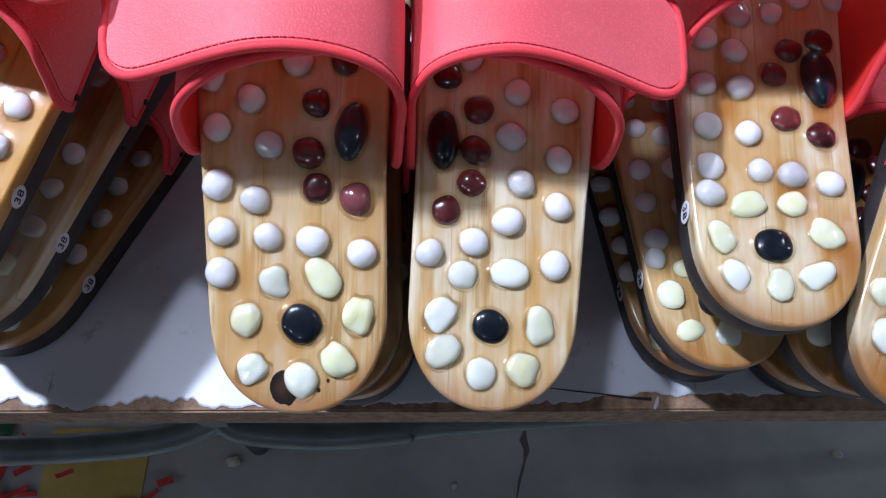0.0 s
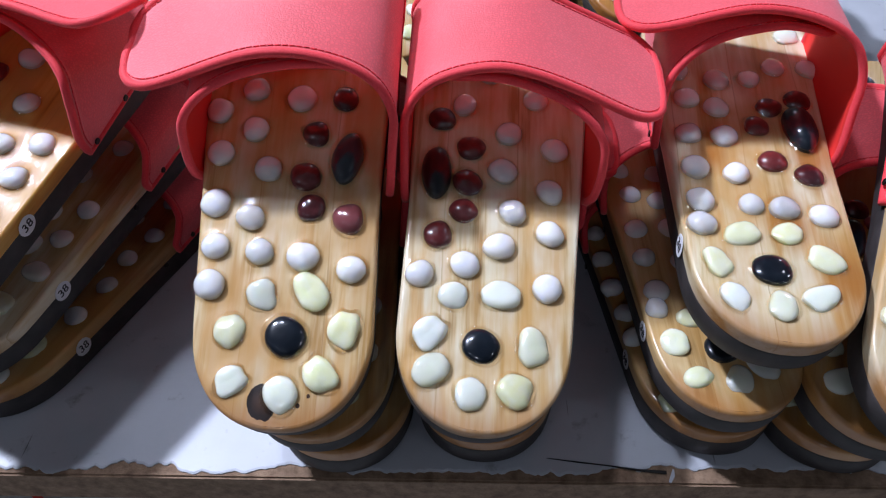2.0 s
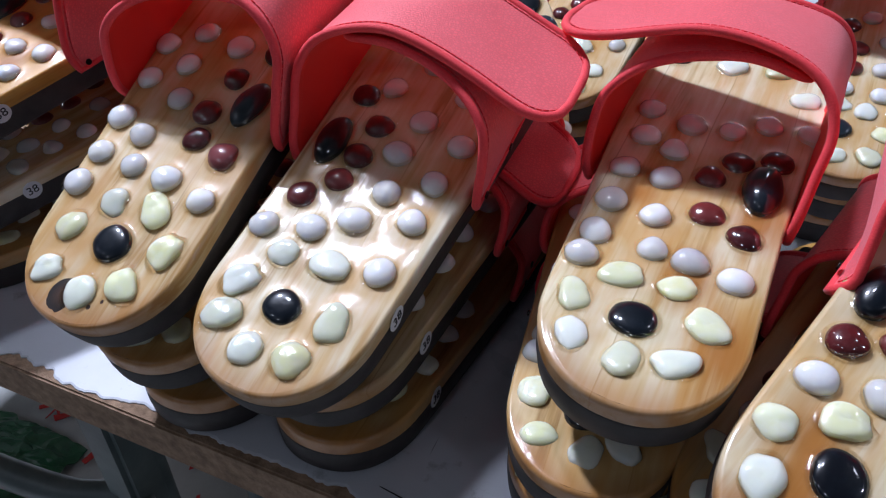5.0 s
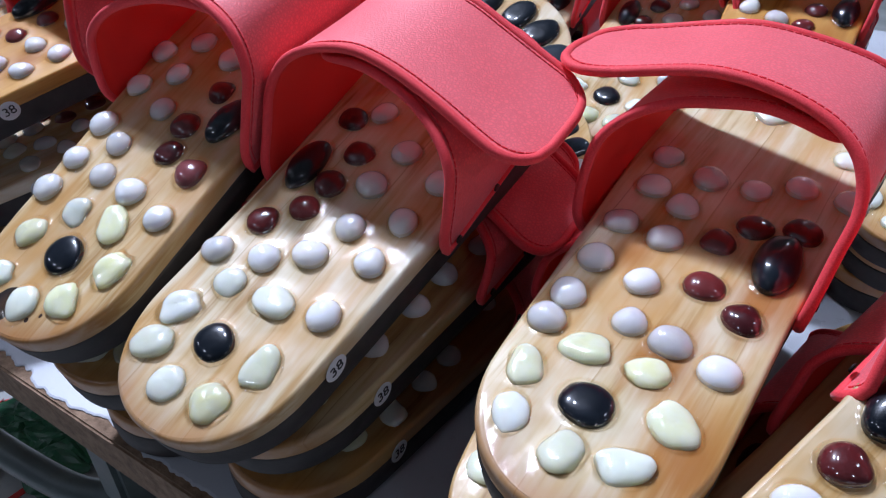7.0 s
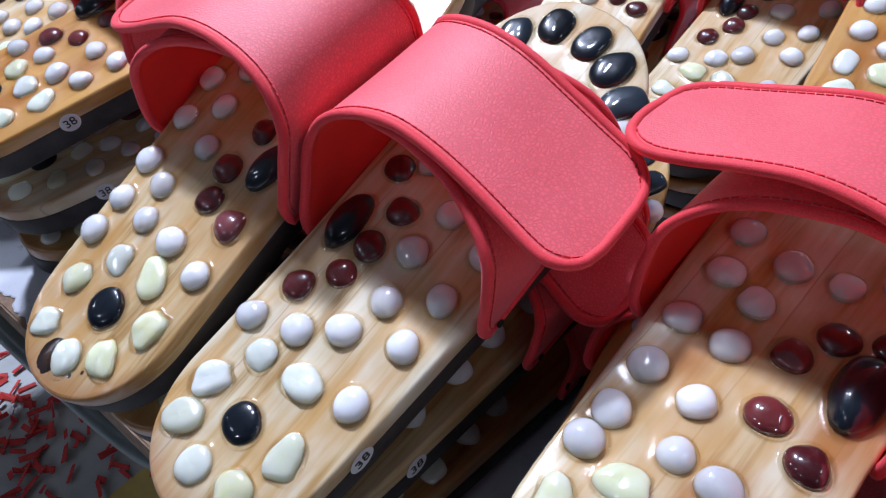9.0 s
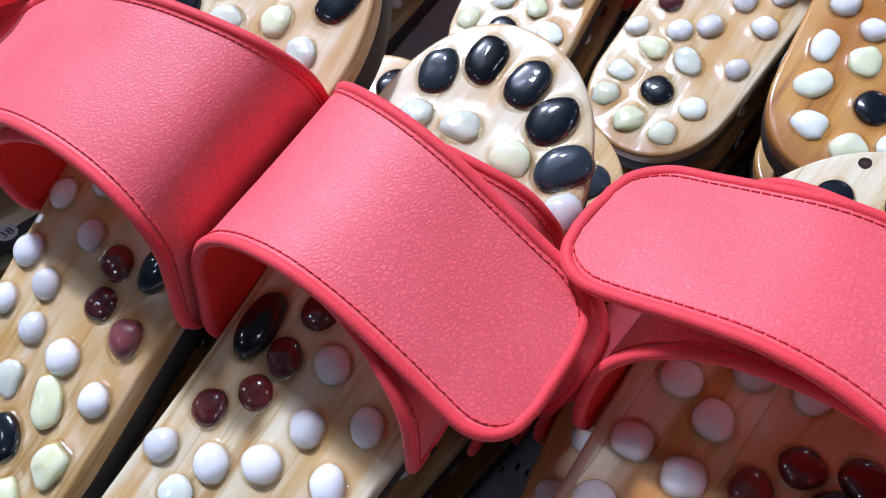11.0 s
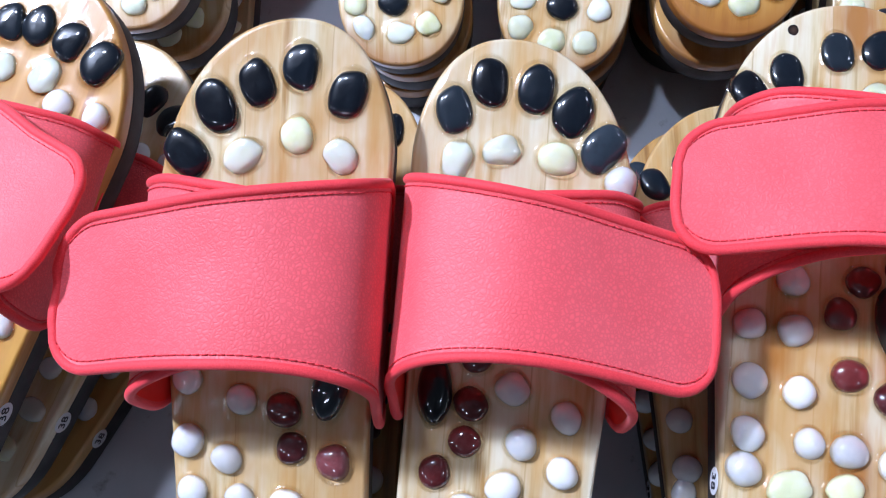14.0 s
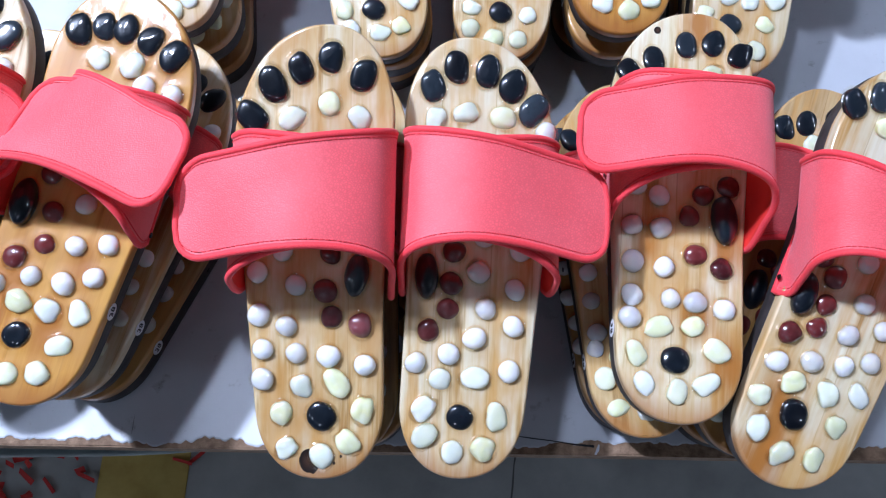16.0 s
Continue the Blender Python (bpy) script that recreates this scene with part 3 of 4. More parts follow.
FLAP_IN = [(0.0494, -0.0072, 0.1150, 0.1950), (0.0510, 0.0020, 0.1130, 0.1995), (0.0514, 0.0150, 0.1180, 0.2005), (0.0490, 0.0270, 0.1245, 0.2010), (0.0390, 0.0360, 0.1320, 0.2025),
           (0.0230, 0.0420, 0.1390, 0.2010), (0.0030, 0.0450, 0.1430, 0.1985), (-0.0160, 0.0430, 0.1450, 0.1950), (-0.0280, 0.0390, 0.1460, 0.1920)]


def smooth_rows(rows, count):
    """Catmull-Rom through the rows."""
    p = np.array(rows)
    p = np.vstack((2 * p[0] - p[1], p, 2 * p[-1] - p[-2]))
    out = []
    for s in np.linspace(0, len(rows) - 1 - 1e-9, count):
        i, f = int(s), s - int(s)
        a, b, c, d = p[i:i + 4]
        out.append(0.5 * (2 * b + (c - a) * f + (2 * a - 5 * b + 4 * c - d) * f * f + (3 * b - a - 3 * c + d) * f ** 3))
    return np.array(out)


def flap_surface(rows, side, height, round_end, drop=0.0, wobble=0, shear=0.0, nose=0.0):
    rows = smooth_rows(rows, 48)
    x, z, y0, y1 = rows.T
    z = np.where(z > 0, z * height, z)
    arc = np.concatenate(([0], np.cumsum(np.hypot(np.diff(x), np.diff(z)))))
    z = z - drop * np.clip((arc - 0.07) / 0.07, 0, None) ** 2
    left = arc[-1] - arc
    k = np.where(left < round_end, round_end - np.sqrt(np.maximum(round_end ** 2 - (round_end - left) ** 2, 0)), 0)
    y0, y1 = y0 + k, y1 - k
    n_w = 15
    grid = np.zeros((len(x), n_w, 3))
    for j in range(n_w):
        f = j / (n_w - 1)
        y = y0 + (y1 - y0) * f
        lean = shear * (y - 0.132) * np.clip(arc / 0.010, 0, 1) * np.clip((0.13 - arc) / 0.06, 0, 1)
        grid[:, j, 0], grid[:, j, 1], grid[:, j, 2] = side * (x + lean), y, z
        for i in range(len(x)):
            fade = min(1.0, arc[i] / 0.03)
            grid[i, j, 2] -= nose * fade * (y[i] - 0.150)
            grid[i, j, 2] += 0.0018 * fade * noise.noise(Vector((x[i] * 30 + wobble, f * 1.5, wobble * 1.3)))
    return grid


def flap_parts(name, rows, side, height, parent, round_end, thick=0.0020, drop=0.0, wobble=0, label="", shear=0.0, nose=0.0):
    g = flap_surface(rows, side, height, round_end, drop, wobble, shear, nose)
    n_s, n_w = g.shape[:2]
    du, dv = np.gradient(g, axis=0), np.gradient(g, axis=1)
    nrm = np.cross(du, dv)
    nrm /= np.linalg.norm(nrm, axis=2)[..., None] + 1e-12
    if nrm[n_s // 2, n_w // 2, 2] < 0:
        nrm = -nrm
    inner = g - nrm * thick
    verts = [tuple(p) for p in g.reshape(-1, 3)] + [tuple(p) for p in inner.reshape(-1, 3)]
    half = n_s * n_w
    faces = []
    for i in range(n_s - 1):
        for j in range(n_w - 1):
            a = i * n_w + j
            faces.append((a, a + 1, a + n_w + 1, a + n_w))
            faces.append((half + a, half + a + n_w, half + a + n_w + 1, half + a + 1))
    rim = [i * n_w for i in range(n_s)] + [(n_s - 1) * n_w + j for j in range(1, n_w)] + [i * n_w + n_w - 1 for i in range(n_s - 2, -1, -1)] + list(range(n_w - 2, 0, -1))
    for a, b in zip(rim, rim[1:] + rim[:1]):
        faces.append((a, half + a, half + b, b))
    me = mesh_of(name, verts, faces, LEATHER)
    me.materials.append(LINING)
    me.polygons.foreach_set("material_index", [1 if min(q) >= half else 0 for q in faces])
    ob = part(name, me, parent, label)
    core = g - nrm * (thick * 0.4)
    way = [core[i, 0] for i in range(n_s)] + [core[n_s - 1, j] for j in range(1, n_w)] + [core[i, n_w - 1] for i in range(n_s - 2, -1, -1)] + [core[0, j] for j in range(n_w - 2, 0, -1)]
    path = [way[0]]
    for p in way[1:]:
        if np.linalg.norm(p - path[-1]) > 0.0012:
            path.append(p)
    v, f = tube(path, 0.0020, 10, True)
    part("piping", mesh_of("piping", v, f, BINDING), ob, "rolled red fabric binding")
    # stitches run beside the binding
    seam = []
    inset = 0.0031
    lengths = np.linalg.norm(g[:, -1] - g[:, 0], axis=1)
    for i in range(1, n_s):
        if lengths[i] > 2.6 * inset:
            f0 = inset / lengths[i]
            seam.append((i, f0))
    last = max(i for i, _ in seam)
    def at(i, f):
        s = f * (n_w - 1)
        j = min(int(s), n_w - 2)
        return (g[i, j] * (1 - s + j) + g[i, j + 1] * (s - j)) + nrm[i, j] * 0.00025
    track = [at(i, f) for i, f in seam] + [at(last, f) for f in np.linspace(seam[-1][1], 1 - seam[-1][1], 12)[1:-1]] + [at(i, 1 - f) for i, f in reversed(seam)]
    pieces = []
    track = np.array(track)
    seg = np.concatenate(([0], np.cumsum(np.linalg.norm(np.diff(track, axis=0), axis=1))))
    s = 0.001
    while s + 0.0024 < seg[-1]:
        ends = [np.array([np.interp(q, seg, track[:, c]) for c in range(3)]) for q in (s, s + 0.0012, s + 0.0024)]
        pieces.append(tube(ends, 0.00028, 4))
        s += 0.0029
    v, f = joined(pieces)
    part("stitching", mesh_of("stitching", v, f, THREAD), ob, "dark red stitches")
    return ob


def disc_mesh(name, radius, thick, mat, squash=1.0):
    verts, faces, n = [], [], 24
    for r, z in ((radius, 0), (radius, thick * 0.6), (radius * 0.9, thick)):
        verts += [(r * math.cos(2 * math.pi * k / n), squash * r * math.sin(2 * math.pi * k / n), z) for k in range(n)]
    for q in range(2):
        for k in range(n):
            faces.append((q * n + k, q * n + (k + 1) % n, (q + 1) * n + (k + 1) % n, (q + 1) * n + k))
    faces.append(tuple(range(2 * n, 3 * n)))
    return mesh_of(name, verts, faces, mat, False)


def text_mesh(name, words, size, mat):
    curve = bpy.data.curves.new(name, "FONT")
    curve.body, curve.size, curve.align_x, curve.align_y, curve.extrude = words, size, "CENTER", "CENTER", 0.00012
    ob = bpy.data.objects.new(name, curve)
    scene.collection.objects.link(ob)
    bpy.context.view_layer.update()
    me = bpy.data.meshes.new_from_object(ob.evaluated_get(bpy.context.evaluated_depsgraph_get()))
    bpy.data.objects.remove(ob)
    me.materials.clear()
    me.materials.append(mat)
    return me


LABEL = disc_mesh("size_label", 0.0056, 0.0003, PAPER)
NUMERAL = text_mesh("numeral", "38", 0.0072, INK)
STUD = disc_mesh("rivet", 0.0018, 0.0007, RIVET)


def slipper(m, side, kinds, seed, label, mat=PALE_WOOD, height=1.0, drop=0.0, shear=0.0, tuck=False, fresh=True, sticker=True, reach=0.0, keep=12, nose=0.0, skew=0.0, trim=0.0, size=1.0, group="massage slippers on the table"):
    """A wooden massage slipper. m: pose of the heel's end on top of the footbed; side: 1 right foot, -1 left foot."""
    root = tagged(new("massage_slipper"), label, "slipper", group)
    root.matrix_world = m @ Matrix.Scale(size, 4)
    stones = stones_of(kinds, side, seed)
    shift = Matrix.Translation((skew, 0, 0))
    around = [(kind, x - skew, *rest) for kind, x, *rest in stones]
    part("footbed", footbed_mesh(side, around, mat, fresh), root, "varnished pine footbed", shift)
    part("outsole", OUTSOLE[side], root, "dark brown foam outsole", shift)
    for kind, x, y, a, b, c, turn, k in stones:
        at = Matrix.LocRotScale((x, y, SINK[kind] / 1000), Euler((radians(seed * 37 % 8 - 4), 0, radians(turn))), (a, b, c))
        pebble = part(STONE_NAME[kind], PEBBLES[kind][k], root, "", at)
        if fresh:
            part("varnish_ring", RINGS[kind][k], pebble, "clear glossy varnish")
    flap_parts("under_flap", [(x, z, y0 + (0.022 if tuck else 0.0), y1 + reach - trim) for x, z, y0, y1 in FLAP_IN], side, height, root, 0.012, wobble=seed * 2.1, nose=nose, label="red leather flap fixed to the outer side")
    flap_parts("top_flap", [(x, z, y0, y1 - trim) for x, z, y0, y1 in FLAP_OUT[:8 if tuck else keep]], side, height, root, 0.017, drop=drop, wobble=seed, shear=shear, nose=nose, label="red leather flap with a rounded free end")
    for x, y in ((0.0514, 0.1205), (0.0514, 0.1500), (-0.0402, 0.1190), (-0.0402, 0.1480)):
        part("rivet", STUD, root, "black rivet", Matrix.LocRotScale((side * x, y, -0.0035), Euler((0, radians(90 if side * x > 0 else -90), 0)), None))
    if sticker:
        y = 0.0535 if sticker is True else sticker
        x = edges(y)[1] + 0.0001
        turn = Matrix.LocRotScale((side * x + skew, y, -0.0086), Euler((radians(90), 0, radians(90 * side))), None)
        tag = part("size_label", LABEL, root, "round white size sticker", turn)
        part("numeral", NUMERAL, tag, "black printed number", pose(0, 0, 0.0004, 0, 0, 0))
    return root


def at(x, y, z, yaw, pitch, roll):
    return Matrix.Translation((x, y, z)) @ pose(0, 0, 0, 0, 0, yaw) @ pose(0, 0, 0, pitch, 0, 0) @ pose(0, 0, 0, 0, roll, 0)


TABLE = 0.600
FLAT = TABLE + SOLE_T + 0.0002
TOP = "massage slipper, red leather strap, polished stones in pale pine"
AMBER_TOP = "massage slipper, red leather strap, polished stones in amber-stained pine"
UNDER = "massage slipper with flattened red strap under another slipper"

# the middle pair, three deep
slipper(at(0.0215, 0.0810, 0.6864, -1.76, 19.09, 5.01), 1, SET_R, 1, TOP, nose=0.14)
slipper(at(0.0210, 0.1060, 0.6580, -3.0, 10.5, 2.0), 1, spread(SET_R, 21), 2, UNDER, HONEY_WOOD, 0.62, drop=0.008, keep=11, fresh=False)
slipper(at(0.0235, 0.1130, FLAT, -2.0, 0.0, 0.0), 1, spread(SET_A, 22), 3, UNDER, SHADED_STAIN_WOOD, 0.5, tuck=True, fresh=False)
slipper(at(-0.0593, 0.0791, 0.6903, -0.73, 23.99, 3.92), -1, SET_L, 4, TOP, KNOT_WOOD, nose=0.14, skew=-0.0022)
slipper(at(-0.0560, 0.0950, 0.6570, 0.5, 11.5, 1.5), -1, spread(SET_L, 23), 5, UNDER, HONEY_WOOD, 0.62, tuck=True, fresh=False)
slipper(at(-0.0490, 0.1060, FLAT, 1.0, 0.0, 0.0), -1, spread(SET_T, 24), 6, UNDER, SHADED_STAIN_WOOD, 0.5, tuck=True, fresh=False)
# the crooked stack beside it
slipper(at(0.1500, 0.1129, 0.7050, -5.44, 8.82, 1.65), -1, SET_T, 7, TOP, TURNED_WOOD, 1.10, drop=-0.006, reach=0.006, nose=0.11, trim=0.003)
# pale board coloured honey for the shade of the slipper above
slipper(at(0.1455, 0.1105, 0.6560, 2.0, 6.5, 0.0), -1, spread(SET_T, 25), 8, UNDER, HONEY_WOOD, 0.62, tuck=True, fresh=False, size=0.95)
slipper(at(0.1475, 0.1190, FLAT, 3.0, 0.0, 0.0), -1, spread(SET_L, 26), 9, UNDER, SHADED_STAIN_WOOD, 0.5, tuck=True, fresh=False)
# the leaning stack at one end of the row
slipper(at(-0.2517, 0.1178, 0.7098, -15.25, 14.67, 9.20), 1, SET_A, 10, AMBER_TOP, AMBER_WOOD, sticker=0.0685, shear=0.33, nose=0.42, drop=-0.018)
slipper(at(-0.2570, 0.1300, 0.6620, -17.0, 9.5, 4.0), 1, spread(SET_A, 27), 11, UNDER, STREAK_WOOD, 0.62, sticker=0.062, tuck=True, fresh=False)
slipper(at(-0.2600, 0.1370, FLAT, -18.0, 0.0, 0.0), 1, spread(SET_R, 28), 12, UNDER, SHADED_STAIN_WOOD, 0.5, tuck=True, fresh=False)
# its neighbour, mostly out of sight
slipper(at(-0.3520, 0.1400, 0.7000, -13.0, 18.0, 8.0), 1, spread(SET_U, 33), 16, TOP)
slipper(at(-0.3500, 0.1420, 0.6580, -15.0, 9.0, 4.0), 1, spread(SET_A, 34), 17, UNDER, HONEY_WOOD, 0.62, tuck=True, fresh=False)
slipper(at(-0.3480, 0.1450, FLAT, -16.0, 0.0, 0.0), 1, spread(SET_R, 35), 18, UNDER, SHADED_STAIN_WOOD, 0.5, tuck=True, fresh=False)
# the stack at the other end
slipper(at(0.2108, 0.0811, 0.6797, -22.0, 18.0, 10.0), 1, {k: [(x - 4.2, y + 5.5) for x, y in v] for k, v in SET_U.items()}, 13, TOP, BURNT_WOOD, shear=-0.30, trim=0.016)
# brown on these two stands for the neighbouring stack's shadow
slipper(at(0.2010, 0.1000, 0.6530, -20.0, 9.0, 4.0), 1, spread(SET_U, 29), 14, UNDER, SHADED_STAIN_WOOD, 0.62, tuck=True, fresh=False)
slipper(at(0.1980, 0.1110, FLAT, -14.0, 0.0, 0.0), 1, spread(SET_R, 30), 15, UNDER, SHADED_STAIN_WOOD, 0.5, tuck=True, fresh=False)

# second row
for k, (x, y, z, yaw, side, mat) in enumerate(((-0.1960, 0.399, 0.700, 8, -1, PALE_WOOD), (-0.0421, 0.3957, 0.672, 3, -1, STREAK_WOOD), (0.0482, 0.3912, 0.674, -3, 1, STREAK_WOOD),
                                               (0.1384, 0.3965, 0.699, -2, -1, AMBER_WOOD), (0.2340, 0.3877, 0.660, -5, 1, STREAK_WOOD))):
    kinds = (SET_L, SET_T, SET_R, mirrored(SET_A), SET_A)[k]
    slipper(at(x, y, z, yaw, 20, 2), side, spread(kinds, 40 + k), 50 + k, TOP if mat is PALE_WOOD else AMBER_TOP, mat)
    # fourth stack's middle board is browned for the shade under its top slipper
    slipper(at(x + 0.004, y + 0.008, (z + FLAT) / 2 + 0.002, yaw + 2, 10, 0), side, spread(kinds, 60 + k), 70 + k, UNDER, SHADED_STAIN_WOOD if k == 3 else HONEY_WOOD, 0.62, tuck=True, fresh=False)
    slipper(at(x - 0.003, y + (0.045 if k == 3 else 0.015), FLAT, yaw - 2, 0, 0), side, spread(kinds, 80 + k), 90 + k, UNDER, SHADED_STAIN_WOOD, 0.5, tuck=True, fresh=False)

# ---- table ----
X0, X1, Y0, Y1 = -0.95, 0.85, 0.1045, 0.98
table = tagged(new("display_table"), "low display table with torn grey-white laminate over chipboard", "table")
part("board", box_mesh("board", X0, X1, Y0, Y1, TABLE - 0.027, TABLE - 0.0011, CHIPBOARD, 0.0012), table, "brown chipboard with a bare front edge")


def laminate_mesh():
    """Thin skin whose front edge is torn."""
    r = random.Random(5)
    xs = np.arange(X0, X1 + 0.0001, 0.0016)
    verts, faces = [], []
    for x in xs:
        v = Vector((x * 22, 3.0, 0.0))
        back = 0.0048 + 0.0050 * noise.noise(v) + 0.0034 * noise.noise(v * 3.7) + 0.0018 * noise.noise(v * 11) + r.uniform(-0.0003, 0.0003)
        back += 0.008 * min(1.0, max(0.0, (x - 0.045) / 0.05)) * (0.5 + 0.5 * noise.noise(v * 1.7))
        back = max(0.0002, back)
        y = Y0 + back
        verts += [(x, Y1, TABLE), (x, y + 0.0012, TABLE), (x, y, TABLE - 0.0004), (x, y, TABLE - 0.0011), (x, Y1, TABLE - 0.0011)]
    for i in range(len(xs) - 1):
        a, b = i * 5, i * 5 + 5
        for k in range(4):
            faces.append((a + k, a + k + 1, b + k + 1, b + k))
    return mesh_of("laminate", verts, faces, LAMINATE, False)


part("laminate", laminate_mesh(), table, "grey-white laminate with a torn edge")
for x, y in ((-0.247, 0.215), (-0.150, 0.245), (0.70, 0.20), (-0.80, 0.85), (0.70, 0.85)):
    v, f = tube([(x, y, 0.0), (x, y, TABLE - 0.027)], 0.013, 14)
    part("leg", mesh_of("leg", v, f, STEEL), table, "grey-green steel tube leg")
for way in (((-0.80, 0.118, 0.392), (-0.50, 0.122, 0.397), (-0.36, 0.125, 0.400), (-0.29, 0.128, 0.400), (-0.237, 0.133, 0.401), (-0.205, 0.141, 0.405), (-0.182, 0.152, 0.410)),
            ((-0.182, 0.152, 0.410), (-0.160, 0.141, 0.404), (-0.098, 0.137, 0.400), (-0.037, 0.141, 0.400), (0.06, 0.152, 0.400), (0.70, 0.190, 0.400))):
    v, f = tube(smooth_rows(way, 40), 0.012, 14)
    part("crossbar", mesh_of("crossbar", v, f, STEEL), table, "bent grey-green steel tube")
part("bracket", box_mesh("bracket", -0.196, -0.166, 0.140, 0.170, 0.385, TABLE - 0.027, STEEL, 0.004), table, "grey-green steel bracket")


def strip_mesh(name, way, widths, z, thick, mat):
    """A flat ragged strip along the way."""
    verts, faces = [], []
    for i, ((x, y), w) in enumerate(zip(way, widths)):
        (ax, ay), (bx, by) = way[max(i - 1, 0)], way[min(i + 1, len(way) - 1)]
        d = Vector((bx - ax, by - ay)).normalized()
        for k, h in ((-1, z), (1, z), (1, z - thick), (-1, z - thick)):
            verts.append((x - d.y * k * w / 2, y + d.x * k * w / 2, h))
    for i in range(len(way) - 1):
        for k in range(4):
            a, b = i * 4 + k, i * 4 + (k + 1) % 4
            faces.append((a, b, b + 4, a + 4))
    faces += [(3, 2, 1, 0), tuple(range(len(verts) - 4, len(verts)))]
    return mesh_of(name, verts, faces, mat, False)


FLOOR_DIRT = material("grey_floor_dirt", 0.9, (0.11, 0.11, 0.105))[0]
DARK_GAP = material("black_gap", 0.9, (0.012, 0.011, 0.011))[0]
# thin black strip laid on the laminate draws the split
part("crack", strip_mesh("crack", ((0.058, 0.1178), (0.074, 0.1158), (0.092, 0.1138), (0.106, 0.1118), (0.119, 0.1108)), (0.0003, 0.0008, 0.0006, 0.0011, 0.0018), TABLE + 0.0003, 0.0006, DARK_GAP), table, "dark split in the laminate")
part("torn_flake", strip_mesh("torn_flake", ((0.1195, 0.1050), (0.1215, 0.1085), (0.1225, 0.1120)), (0.0014, 0.0020, 0.0008), TABLE + 0.0012, 0.0006, LAMINATE), table, "curled white flake of laminate")

# ---- hall ----
S = 7.5
tagged(new("floor", box_mesh("floor", -S, S, -S, S, -0.1, 0.0, CONCRETE)), "grey stained concrete floor", "floor", kind="structure")
tagged(new("ceiling", box_mesh("ceiling", -S, S, -S, S, CEILING, CEILING + 0.1, PLASTER)), "plain grey ceiling", "ceiling", kind="structure")
for name, b in (("wall_north", (-S, S, S, S + 0.15)), ("wall_south", (-S, S, -S - 0.15, -S)), ("wall_east", (S, S + 0.15, -S, S)), ("wall_west", (-S - 0.15, -S, -S, S))):
    tagged(new(name, box_mesh(name, *b, 0, CEILING, PLASTER)), "plain grey plaster wall", "wall", kind="structure")

# ---- on the floor ----
tagged(new("floor_crack", strip_mesh("floor_crack", ((0.120, 0.236), (0.117, 0.222), (0.121, 0.208), (0.117, 0.192), (0.109, 0.168), (0.104, 0.146), (0.101, 0.110), (0.094, 0.060)), (0.003, 0.011, 0.008, 0.003, 0.004, 0.002, 0.003, 0.001), 0.0006, 0.0005, FLOOR_DIRT)), "dark crack running through the concrete floor", "crack", kind="structure")
CHIP = plain("pale_stone_chip", (0.45, 0.43, 0.36), (0.62, 0.60, 0.52), 200.0, 0.8)
for k, (x, y, r) in enumerate(((-0.279, 0.193, 0.010), (0.548, 0.201, 0.008), (0.02, 0.16, 0.005))):
    chip = mesh_of("concrete_chip", [worn(Vector((math.sin(p) * math.cos(a), math.sin(p) * math.sin(a), math.cos(p))), Vector((k * 3.0, 1.0, 2.0)), 0.2, 2.0) * r for p in [math.pi * i / 8 for i in range(9)] for a in [2 * math.pi * q / 12 for q in range(12)]],
                   [(i * 12 + q, i * 12 + 12 + q, i * 12 + 12 + (q + 1) % 12, i * 12 + (q + 1) % 12) for i in range(8) for q in range(12)], CHIP)
    tagged(new("concrete_chip", chip), "small pale chip of concrete on the floor", "debris").matrix_world = Matrix.LocRotScale((x, y, r * 0.55), None, (1, 0.8, 0.6))
# painted floor strip, built as a thin slab
tagged(new("yellow_floor_strip", box_mesh("yellow_floor_strip", -0.535, -0.397, -0.02, 0.24, 0.0002, 0.0022, YELLOW, 0.0006)), "faded yellow strip painted on the concrete", "card")


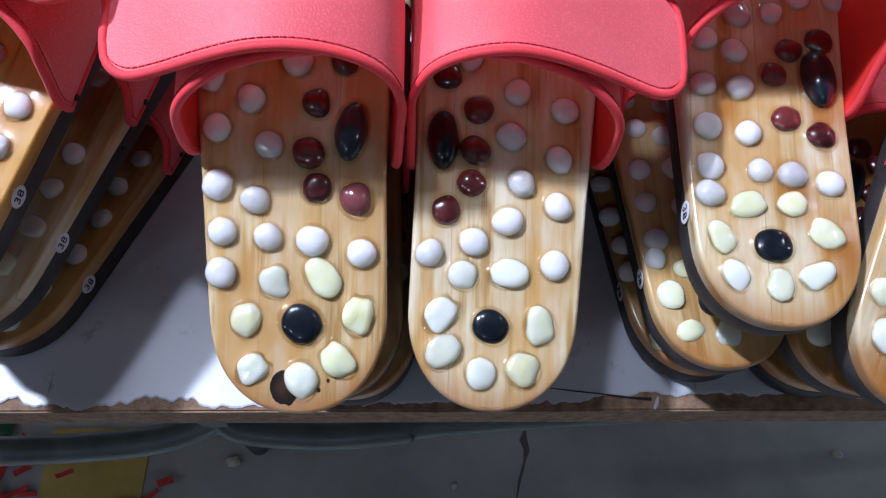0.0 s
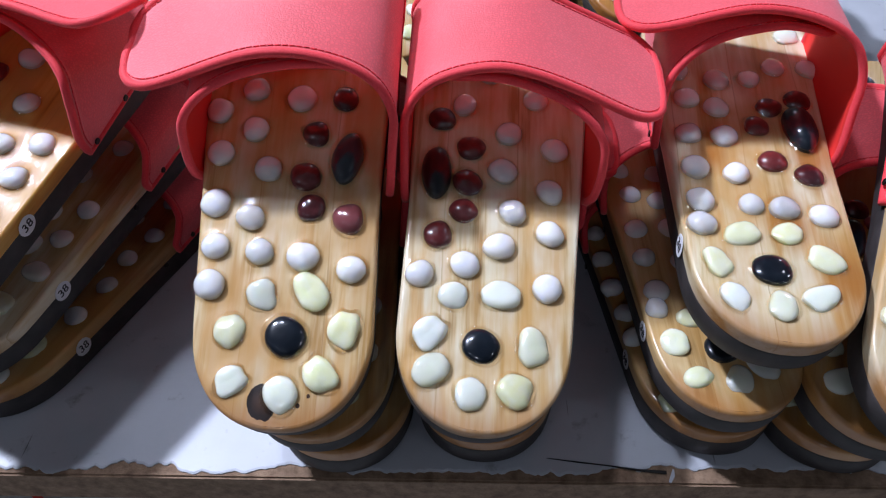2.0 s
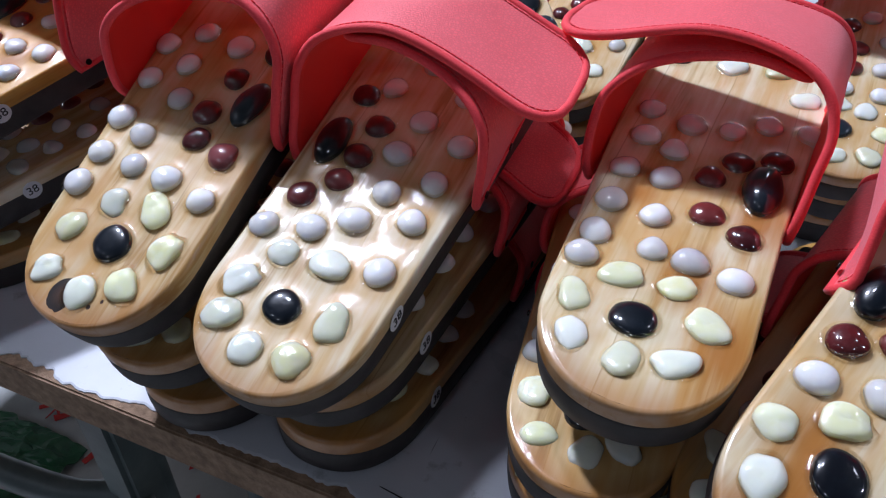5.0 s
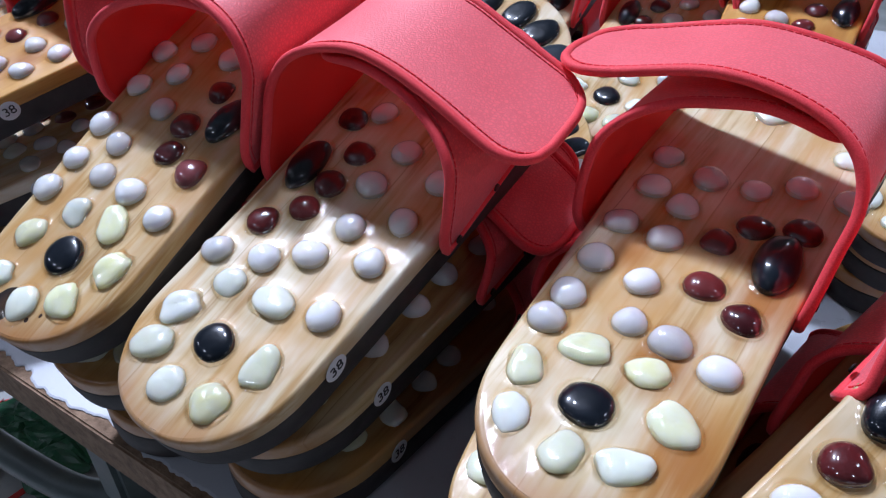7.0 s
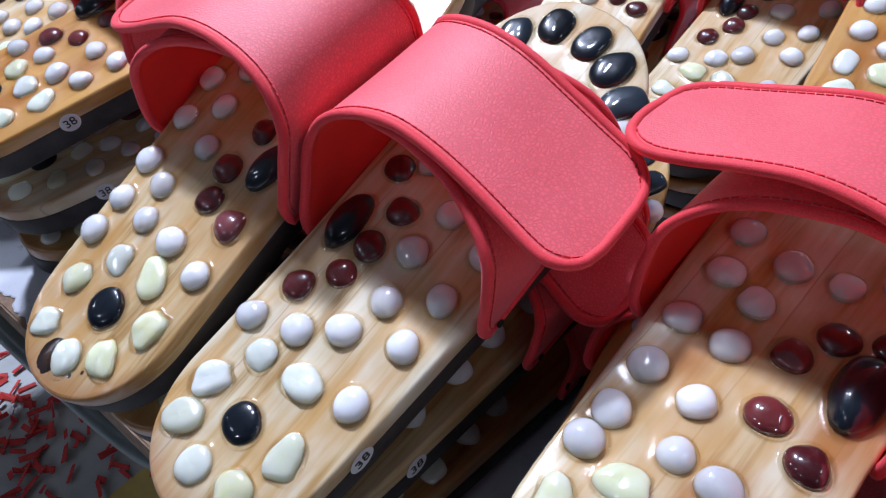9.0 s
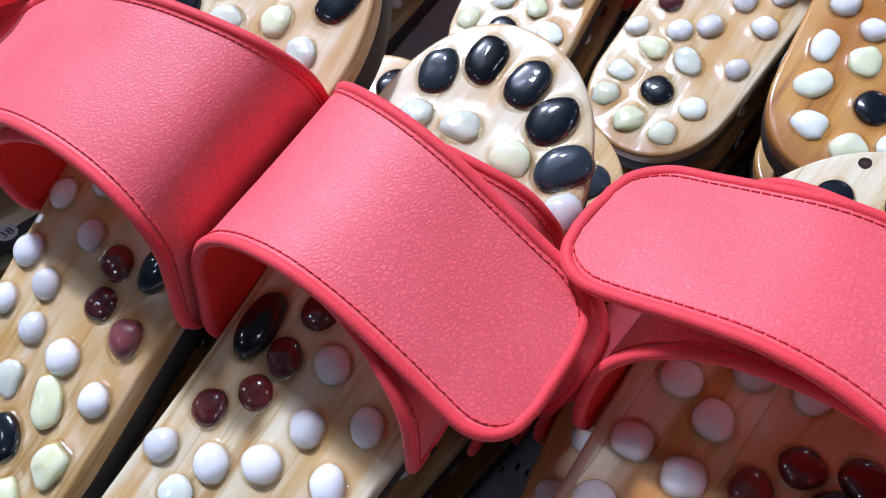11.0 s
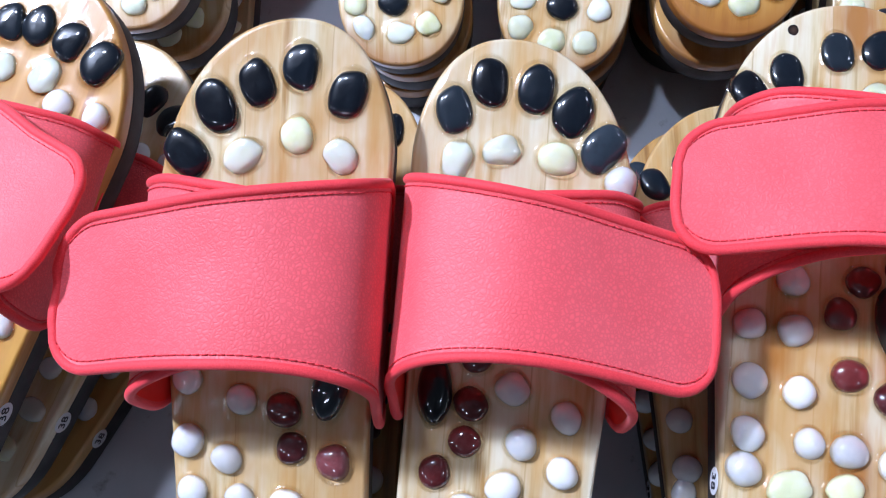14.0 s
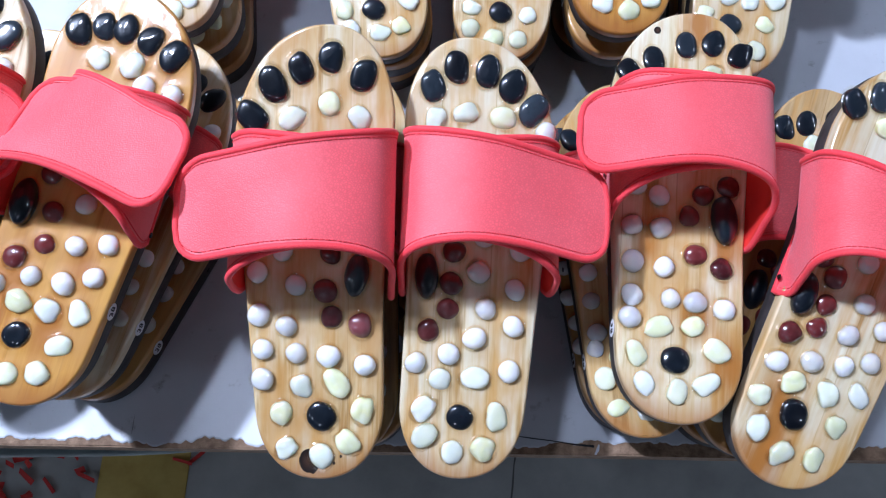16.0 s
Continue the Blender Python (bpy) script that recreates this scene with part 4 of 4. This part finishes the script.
def scraps():
    """Torn bits of red paper, scattered."""
    r = random.Random(11)
    pieces = []
    for i in range(420):
        if i < 250:
            x, y = r.gauss(-0.72, 0.11), r.gauss(0.02, 0.13)
        else:
            x, y = r.uniform(-1.1, -0.35), r.uniform(-0.5, 0.4)
        if -0.54 < x < -0.39 and r.random() < 0.7:
            continue
        w, h, a = r.uniform(0.004, 0.009), r.uniform(0.012, 0.034), r.uniform(0, math.pi)
        c, s_ = math.cos(a), math.sin(a)
        z = r.uniform(0.003, 0.009)
        top = []
        for u, v, lift in ((-1, -1, 0), (1, -1, r.uniform(0, 0.006)), (1, 1, r.uniform(0, 0.01)), (-1, 1, 0)):
            px, py = u * w / 2, v * h / 2
            top.append(Vector((x + px * c - py * s_, y + px * s_ + py * c, z + lift)))
        low = [p - Vector((0, 0, 0.0012)) for p in top]
        pieces.append((top + low, [(0, 1, 2, 3), (7, 6, 5, 4), (0, 4, 5, 1), (1, 5, 6, 2), (2, 6, 7, 3), (3, 7, 4, 0)]))
    return joined(pieces)


v, f = scraps()
tagged(new("paper_scraps", mesh_of("paper_scraps", v, f, SCRAP_RED, False)), "torn red paper scraps strewn on the floor", "scraps", kind="stuff")


def crumpled(name, x, y, rx, ry, h, mat, seed):
    verts, faces, n = [], [], 26
    for i in range(n + 1):
        for k in range(n + 1):
            u, w = 2 * i / n - 1, 2 * k / n - 1
            q = Vector((u * 2.3 + seed, w * 2.3, seed))
            fall = max(0.0, 1 - (u * u + w * w) ** 1.5 / 2.2)
            verts.append((x + rx * (u + 0.15 * noise.noise(q * 1.3)), y + ry * (w + 0.15 * noise.noise(q * 1.7)), 0.003 + h * fall * (0.45 + 0.55 * abs(noise.noise(q)) + 0.3 * abs(noise.noise(q * 3)))))
    for i in range(n):
        for k in range(n):
            a = i * (n + 1) + k
            faces.append((a, a + n + 1, a + n + 2, a + 1))
    m = mesh_of(name, verts, faces, mat, False)
    ob = new(name, m)
    skin = ob.modifiers.new("skin", "SOLIDIFY")
    skin.thickness = 0.0015
    return ob


tagged(crumpled("plastic_sheet", -0.70, 0.28, 0.11, 0.07, 0.04, GREEN, 3.0), "crumpled green plastic film under the table", "plastic film")
